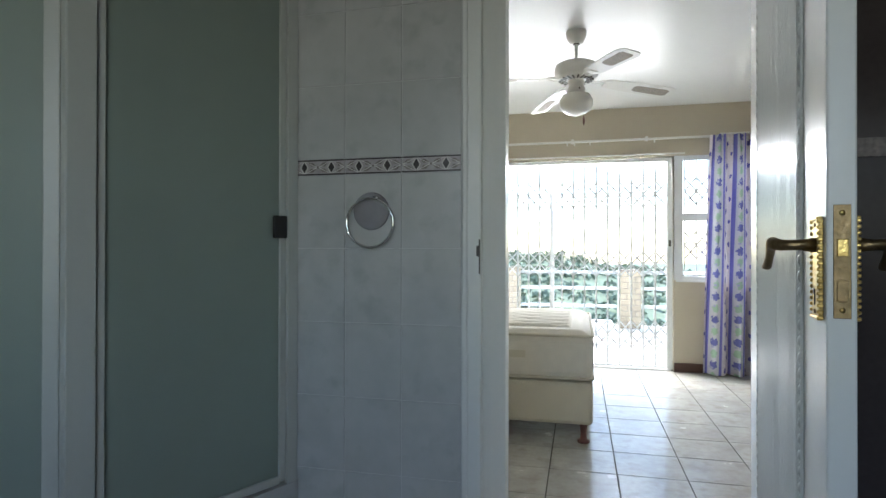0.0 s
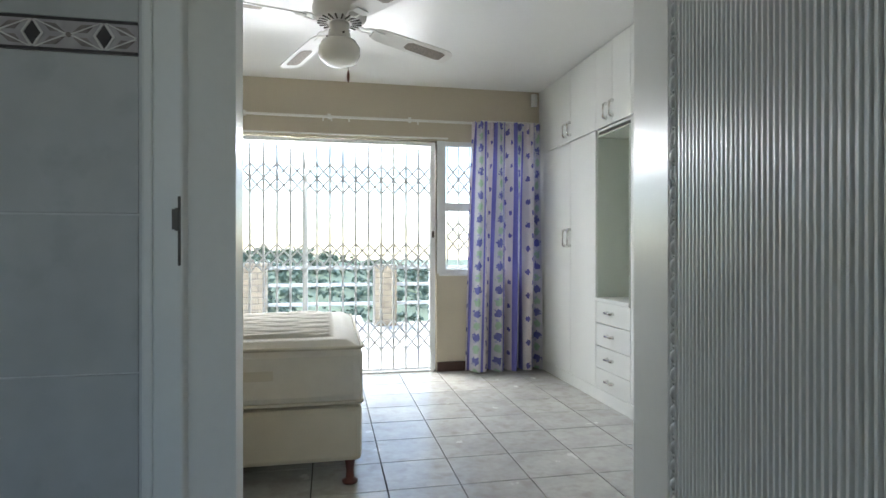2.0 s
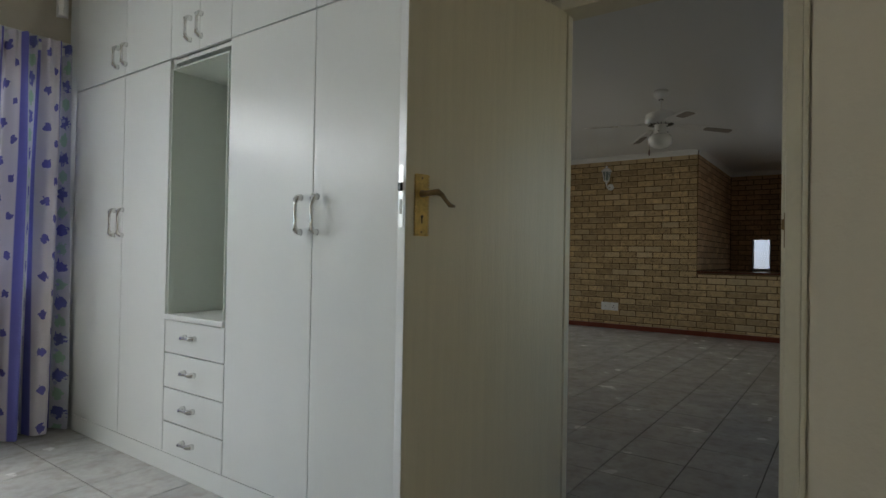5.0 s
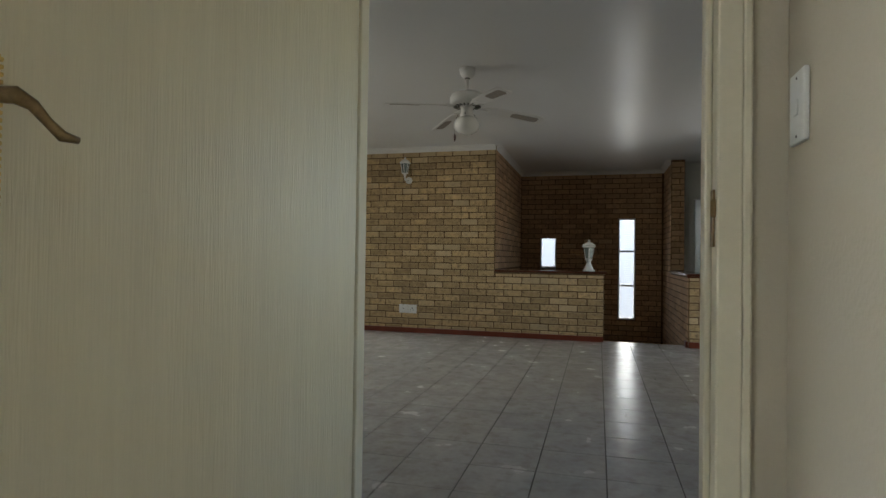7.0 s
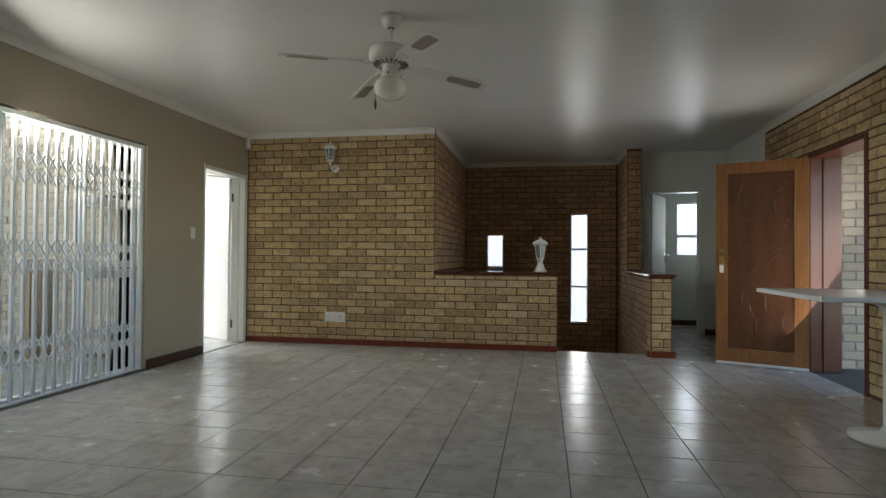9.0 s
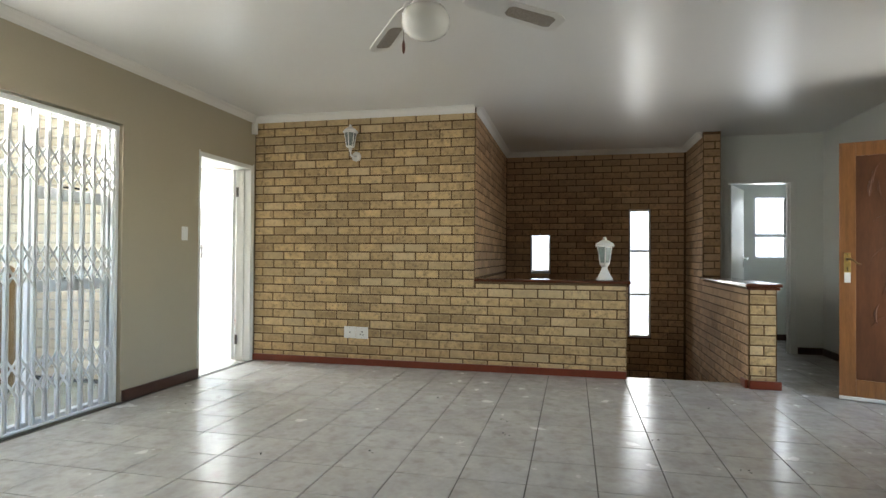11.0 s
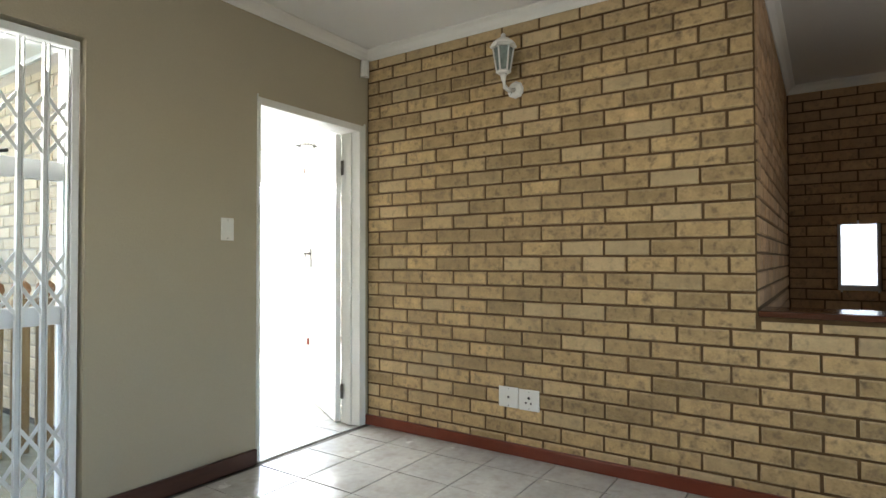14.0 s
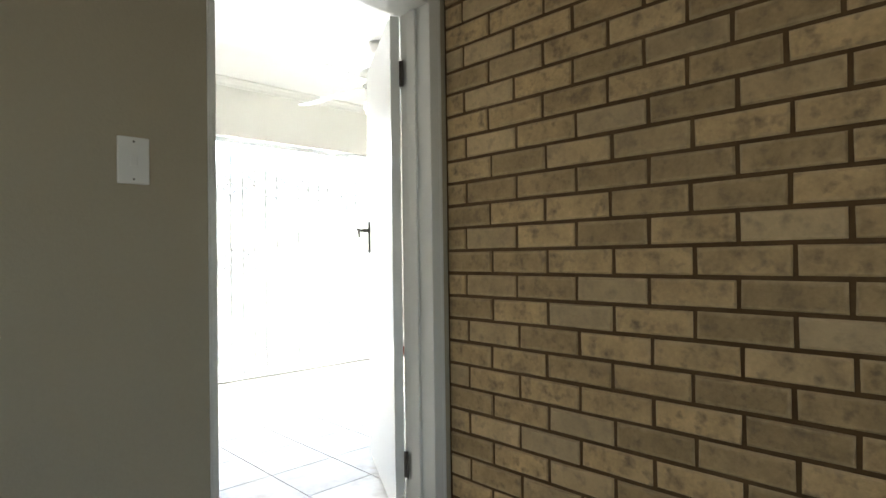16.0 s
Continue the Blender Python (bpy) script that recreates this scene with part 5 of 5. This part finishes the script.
pl = thing("pedestal_lantern", "white pedestal lantern standing on the low wall capping", "lamp", pose(8.90, 2.60, 0.9))
part("pedestal", Mesh().lathe([(0.078, 0.0), (0.078, 0.012), (0.060, 0.035), (0.036, 0.085), (0.026, 0.115), (0.032, 0.135), (0.045, 0.15)], 24), PLASTIC, pl)
lantern_head(pl, pose(0, 0, 0.158) @ Matrix.Diagonal((1.25, 1.25, 1.12, 1)))

# a white table top on a column, whose corner reaches into view
table = thing("table", "pale speckled square table top on a white column", "table", pose(6.57, 1.07, 0))
part("tabletop", Mesh().box(-0.95, 0.0, -0.92, 0.0, 0.838, 0.868, 0.008), TABLE_TOP, table, "pale speckled laminate top")
part("edge_strip", Mesh().box(-0.948, 0.004, 0.0, 0.004, 0.84, 0.866, 0.001).box(0.0, 0.004, -0.918, 0.0, 0.84, 0.866, 0.001), GLOSS_WHITE, table, "white edge strip")
part("column", Mesh().lathe([(0.22, 0.0), (0.22, 0.018), (0.06, 0.05), (0.042, 0.08), (0.042, 0.78), (0.14, 0.838)], 28, Matrix.Translation((-0.55, -0.55, 0))), GLOSS_WHITE, table, "white turned column")

# small dark specks of dirt on the lounge tiles
dirt = Mesh()
rng = random.Random(4)
for x, y in ((7.2, 3.35), (6.9, 3.3), (7.0, 2.4), (8.2, 2.15), (6.2, 4.6), (7.9, 1.9), (7.05, 5.7), (6.6, 2.0), (6.4, 4.0), (7.7, 3.9)):
    for k in range(3):
        a, b = x + rng.uniform(-0.03, 0.03), y + rng.uniform(-0.03, 0.03)
        dirt.lathe([(rng.uniform(0.004, 0.010), 0.0), (0.003, 0.002)], 6, pose(a, b, 0.0005))
tagged(new("dirt_specks", dirt.data("dirt_specks", BLACK)), "dark specks of dirt scattered on the floor tiles", "dirt", kind="stuff")

# ---- outdoors ----
setting("ground", Mesh().box(-9, 2.6, 6.062, 9.65, -0.25, -0.03).box(7.55, 12, 9.502, 12, -0.25, -0.03), BALCONY, "pale sunlit balcony floor", "balcony")

setting("ground_patio", Mesh().box(2.602, 7.55, 6.372, 9.65, -0.25, -0.03), PATIO, "speckled grey-green patio slabs", "patio")
# added out of view to keep some daylight off the patio
setting("wall_patio_dimmer", Mesh().box(2.602, 7.55, 9.66, 9.86, -0.25, 1.35), CREAM, "unseen cream wall added to dim the covered patio", "wall")
finial_post = None
for x in (7.08, 7.215, 7.345):
    if finial_post is None:
        finial_post = thing("wooden_post", "weathered yellow-brown timber post with a round terracotta finial", "post", pose(x, 7.6, -0.03), "timber posts on the patio")
        part("post", Mesh().box(-0.042, 0.042, -0.03, 0.03, 0.0, 0.93, 0.006), POST_WOOD, finial_post)
        part("finial", Mesh().lathe([(0.018, 0.93), (0.020, 0.942), (0.040, 0.955), (0.052, 0.985), (0.046, 1.018), (0.024, 1.038), (0.004, 1.043)], 20), TERRACOTTA, finial_post, "round terracotta finial")
    else:
        copy_thing(finial_post, pose(x, 7.6, -0.03))


def rail_line(x0, x1, y):
    r = thing("balcony_rail", "white horizontal balcony rails between brick pillars", "railing", pose(0, 0, 0), "balcony rails")
    for z in (0.27, 0.55, 0.80):
        part("rail", Mesh().box(x0, x1, y - 0.02, y + 0.02, z, z + 0.05, 0.006), GATE_PAINT, r)


# added parapet, covers the dark hills so that the bright doorway stays white
setting("wall_white_screen", Mesh().box(7.55, 22, 11.8, 11.95, -0.25, 1.16, 0.01), SEASIDE_ROOF, "white parapet added to hide the hills from the sunlit room", "parapet")
rail_line(-9.0, -1.65, 9.35)
rail_line(-1.0, 0.48, 9.35)
rail_line(0.84, 2.58, 9.35)

# hillside: a sheet that falls away to the valley and rises to bushy hills
gv, gf = [], []
gn, gm = 90, 60
for j in range(gm):
    d = 10.5 + (j / (gm - 1)) ** 2.2 * 900
    for i in range(gn):
        a = -1.35 + 2.7 * i / (gn - 1)
        x, y = d * math.tan(a * 0.9) if abs(a) < 1.3 else d * math.copysign(4, a), 8 + d
        z = -7 - 10 * min(1, (d - 10) / 40)
        r = max(0, (d - 60) / 120)
        ridge = 14.5 * math.exp(-((x + 18) / 42) ** 2) * math.exp(-((d - 190) / 60) ** 2) + 8.5 * math.exp(-((x - 70) / 60) ** 2) * math.exp(-((d - 220) / 70) ** 2)
        ridge += 9 * math.exp(-((x + 110) / 60) ** 2) * math.exp(-((d - 230) / 80) ** 2)
        z += ridge + 2.5 * noise.noise(Vector((x * 0.03, d * 0.03, 1))) * min(1, d / 60) + 0.8 * noise.noise(Vector((x * 0.15, d * 0.15, 4)))
        gv.append((x, y, z))
for j in range(gm - 1):
    for i in range(gn - 1):
        a = j * gn + i
        gf.append((a, a + 1, a + gn + 1, a + gn))
land = setting("ground_hills", Mesh().add(gv, gf, True), HILL_HAZY, "bush-covered coastal hills beyond the balcony", "hills")


def land_height(x, y):
    best = min(gv, key=lambda p: (p[0] - x) ** 2 + (p[1] - y) ** 2)
    return best[2]


# bush clumps that break up the slopes and the skyline
bush = Mesh()
rng = random.Random(11)
for k in range(2600):
    d = rng.uniform(35, 230)
    x = rng.uniform(-0.85, 0.75) * d
    z = land_height(x, 8 + d)
    r = rng.uniform(0.5, 1.3) * (0.5 + d / 130)
    verts, faces = [], []
    for q in range(9):
        c = Vector((rng.gauss(0, 0.6), rng.gauss(0, 0.6), rng.uniform(0, 0.9))) * r
        n1, n2 = Vector((rng.gauss(0, 1), rng.gauss(0, 1), rng.gauss(0, 1))).normalized() * r * 0.55, Vector((rng.gauss(0, 1), rng.gauss(0, 1), rng.gauss(0, 1))).normalized() * r * 0.55
        n3 = n1.cross(n2).normalized() * r * 0.35
        o = Vector((x, 8 + d, z)) + c
        b0 = len(verts)
        verts += [o + n1, o + n2, o - n1, o - n2, o + n3]
        faces += [(b0, b0 + 1, b0 + 4), (b0 + 1, b0 + 2, b0 + 4), (b0 + 2, b0 + 3, b0 + 4), (b0 + 3, b0, b0 + 4)]
    bush.add(verts, faces)
bm_ = bpy.data.meshes.new("bush_clumps")
bm_.from_pydata(bush.v, [], bush.f)
bm_.materials.append(LEAF_HAZY)
tagged(new("bush_clumps", bm_), "dense green coastal bush on the hillsides", "bush", kind="stuff")
neighbour = thing("neighbour_house", "white flat-roofed house below the balcony", "house", pose(-7.5, 30, -8.2))
part("wall", Mesh().box(-8, 9, 0, 10, 0, 4.4), SEASIDE_ROOF, neighbour)
part("roof", Mesh().box(-8.5, 9.5, -0.5, 10.5, 4.4, 4.7, 0.03), SEASIDE_ROOF, neighbour, "white flat roof")
rv, rf = [], []
for k in range(40):
    t = k / 39
    x, y = -60 + 75 * t, 78 + 26 * math.sin(2.4 * t)
    for s in (0, 3.2):
        rv.append((x, y + s, land_height(x, y) + 1.2))
for k in range(39):
    rf.append((2 * k, 2 * k + 2, 2 * k + 3, 2 * k + 1))
setting("road", Mesh().add(rv, rf, True), ROADM, "pale road winding along the valley", "road")


# ---- laid pieces: floor tiles and bricks ----
def floor_tiles(parent, xs, ys, inside, lift=0.0, limit=None):
    """Tiles between grid lines, each an object of its own near the walk, the rest joined."""
    rest, n_made = Mesh(), 0
    size = (round(xs[1] - xs[0], 4), round(ys[1] - ys[0], 4))
    base = Mesh().box(-size[0] / 2 + 0.0028, size[0] / 2 - 0.0028, -size[1] / 2 + 0.0028, size[1] / 2 - 0.0028, -0.008, 0.0, 0.0018)
    data = base.data("floor_tile", TILE)
    rng = random.Random(3)
    for a, b in zip(xs, xs[1:]):
        for c, d in zip(ys, ys[1:]):
            box = inside(a, b, c, d)
            if not box:
                continue
            if limit and box == (a, b, c, d) and limit(a, c):
                part("floor_tile", data, TILE, parent, m=pose((a + b) / 2, (c + d) / 2, rng.uniform(-0.0006, 0.0004), rng.uniform(-0.08, 0.08), rng.uniform(-0.08, 0.08)))
            elif box[1] - box[0] > 0.02 and box[3] - box[2] > 0.02:
                rest.box(box[0] + 0.0028, box[1] - 0.0028, box[2] + 0.0028, box[3] - 0.0028, -0.008, rng.uniform(-0.0005, 0.0004))
    r = part("floor_tiles", rest, TILE, parent)
    tagged(r, "grey mottled ceramic tiles", kind="stuff")


def clip(*area):
    def inside(a, b, c, d):
        a2, b2, c2, d2 = max(a, area[0]), min(b, area[1]), max(c, area[2]), min(d, area[3])
        return (a2, b2, c2, d2) if b2 > a2 and d2 > c2 else None
    return inside


def line(start, pitch, k0, k1):
    return [start + pitch * k for k in range(k0, k1)]


floor_tiles(floor, line(0.11, 0.343, -9, 8), line(4.172, 0.339, -7, 7), clip(-2.7, 2.45, 2.03, 5.915), limit=lambda x, y: x > -1.6)
floor_tiles(floor, line(6.14, 0.342, -11, 9), line(2.432, 0.340, -8, 12), clip(2.452, 8.87, 0.05, 6.22), limit=lambda x, y: x > 3.7)
floor_tiles(floor, line(0.179, 0.343, -9, 5), line(0.1, 0.343, -8, 7), clip(-2.7, 1.3, -2.2, 2.027))
floor_tiles(bpy.data.objects["floor_room"], line(6.14, 0.342, 4, 17), line(2.432, 0.340, 11, 22), clip(7.75, 11.5, 6.222, 9.35))
floor_tiles(bpy.data.objects["floor_passage"], line(6.14, 0.342, 7, 18), line(2.432, 0.340, -9, -2), clip(8.873, 11.9, 0.06, 1.2))


def brick_data(length, seed, material):
    """One brick, its face at y = -0.009, with uneven worn arrises."""
    r = random.Random(seed)
    L, Z = length / 2, (COURSE - BRICK_GAP) / 2
    j = lambda s: r.uniform(-s, s)
    back = [(-L, 0.004, -Z), (L, 0.004, -Z), (L, 0.004, Z), (-L, 0.004, Z)]
    mid = [(x + j(0.0015), -0.004, z + j(0.0015)) for x, y, z in back]
    front = [(x * (1 - 0.005 / L) + j(0.002), -0.009 + j(0.0008), z * (1 - 0.005 / Z) + j(0.002)) for x, y, z in back]
    faces = []
    for a in (0, 4):
        faces += [(a + i, a + (i + 1) % 4, a + 4 + (i + 1) % 4, a + 4 + i) for i in range(4)]
    faces.append((8, 9, 10, 11))
    return Mesh().add(back + mid + front, faces).data("brick", material)


BRICKS = {}


def brickwork(parent, origin, turn, length, z0, z1, material, holes=(), separate=True, shift=0.0, joined=None):
    """Stretcher bond on a wall face; u runs along the wall from origin, holes are (u0, u1, z0, z1)."""
    rng = random.Random(hash((round(origin[0] * 100), round(origin[1] * 100), turn)))
    place = pose(*origin, 0, 0, turn)
    rest = joined if joined is not None else Mesh()
    row = int(round(z0 / COURSE))
    z = z0
    while z + 0.03 < z1:
        h = min(COURSE, z1 - z)
        u = -(BRICK_LEN / 2 if row % 2 else 0.0) - shift + rng.uniform(-0.008, 0.008)
        while u < length:
            pieces = [(max(u, 0.0), min(u + BRICK_LEN, length))]
            for a, b, c, d in holes:
                if z + h / 2 > c and z + h / 2 < d:
                    pieces = [q for p, e in pieces for q in ((p, min(e, a)), (max(p, b), e)) if q[1] - q[0] > 0.0]
            for a, b in pieces:
                L = b - a - BRICK_GAP
                if L < 0.03:
                    continue
                if h < COURSE - 0.001:
                    rest.box(a + BRICK_GAP / 2, b - BRICK_GAP / 2, -0.008, 0.003, z + BRICK_GAP / 2, z + h - 0.004, 0, place)
                    continue
                key = (round(L, 3), rng.randrange(4) if L > 0.2 else 0, material.name)
                if key not in BRICKS:
                    BRICKS[key] = brick_data(L, len(BRICKS), material)
                m = place @ pose((a + b) / 2, rng.uniform(-0.0015, 0.002), z + COURSE / 2, 0, rng.uniform(-0.25, 0.25), rng.uniform(-0.35, 0.35))
                if separate:
                    part("brick", BRICKS[key], material, parent, m=m)
                else:
                    me = BRICKS[key]
                    rest.add([m @ v.co for v in me.vertices], [tuple(p.vertices) for p in me.polygons])
            u += BRICK_LEN
        z += COURSE
        row += 1
    if joined is None and rest.v:
        tagged(part("brickwork", rest, material, parent), "face bricks", kind="stuff")


Z0 = 0.0233
brickwork(brick_wall, (8.79, 6.215, Z0), -90, 3.805, 0, 9 * COURSE, BRICK, shift=0.14)
brickwork(brick_wall, (8.79, 3.82, Z0), -90, 1.41, 9 * COURSE, 0.852 - Z0, BRICK, shift=0.125, separate=False)
brickwork(brick_wall, (8.79, 6.215, Z0), -90, 2.385, 9 * COURSE, H - Z0 - 0.05, BRICK, shift=0.14, holes=())
brickwork(stair_wall, (8.80, 3.83, 0.905), 0, 2.595, 0, H - 0.905 - 0.05, BRICK_STAIR_DIM, separate=False)
brickwork(stair_wall, (9.03, 3.83, -1.72), 0, 2.36, 0, 2.62, BRICK_STAIR_DIM, separate=False)
brickwork(stair_wall, (11.4, 3.82, -1.72), -90, 2.37, 0, H + 1.67, BRICK_STAIR_DIM, ((0.34, 0.62, 2.585, 3.165), (1.67, 1.95, 1.75, 3.49)), separate=False)
brickwork(pier, (11.4, 1.42, -1.72), 180, 0.98, 0, H + 1.67, BRICK_STAIR_DIM, separate=False)
brickwork(pier, (10.42, 1.42, 0.905), -90, 0.19, 0, H - 0.905 - 0.02, BRICK_STAIR_DIM, separate=False)
brickwork(pier, (10.42, 1.42, -1.72), 180, 1.76, 0, 2.57, BRICK_STAIR_DIM, separate=False)
brickwork(pier, (8.66, 1.415, Z0), -90, 0.21, 0, 0.85, BRICK)
brickwork(brick_wall, (9.02, 2.41, Z0), 180, 0.23, 0, 0.85, BRICK, separate=False)
brickwork(bpy.data.objects["wall_lounge_south"], (9.3, 0.05, 2.09), 180, 3.5, 0, 0.41, BRICK, separate=False)
brickwork(bpy.data.objects["wall_lounge_south"], (9.3, 0.05, Z0), 180, 1.09, 0, 2.06, BRICK, separate=False)
brickwork(bpy.data.objects["wall_lounge_south"], (7.18, 0.05, Z0), 180, 1.25, 0, 2.06, BRICK, separate=False)
brickwork(room_west, (7.55, 9.35, 0.0), -90, 2.97, 0, 2.5, BRICK_OUT, separate=False)
porch = wall("wall_porch", [(8.42, 8.64, -2.6, -0.202, -0.03, H)], MORTAR_OUT, "face brick porch wall outside the front door")
brickwork(porch, (8.42, -0.21, 0.0), -90, 2.3, 0, 2.5, BRICK_OUT, separate=False)
# added so that the stair and washroom windows look out on plain white
setting("wall_white_backdrop", Mesh().box(14.2, 14.4, -3, 8, -6, 2.9), SEASIDE_ROOF, "white wall added as a bright backdrop outside the stair windows", "wall")
setting("ground_porch", Mesh().box(5.5, 9, -4.5, -0.202, -0.15, -0.03), BALCONY, "pale porch floor outside the front door", "porch")

# balcony pillars
for x0, x1, y0, y1, z1 in ((0.49, 0.83, 9.18, 9.52, 0.87), (-1.62, -1.02, 9.18, 9.52, 0.90), (-1.98, -1.64, 8.9, 9.24, 0.92)):
    p = thing("brick_pillar", "pale face brick balcony pillar with flat top", "pillar", pose(0, 0, 0), "balcony pillars")
    core = part("core", Mesh().box(x0 + 0.01, x1 - 0.01, y0 + 0.01, y1 - 0.01, -0.03, z1), MORTAR_OUT, p)
    brickwork(core, (x0 + 0.01, y0 + 0.01, -0.02), 0, x1 - x0 - 0.02, 0, z1 + 0.02, BRICK_OUT, shift=0.0)
    brickwork(core, (x1 - 0.01, y0 + 0.01, -0.02), 90, y1 - y0 - 0.02, 0, z1 + 0.02, BRICK_OUT)
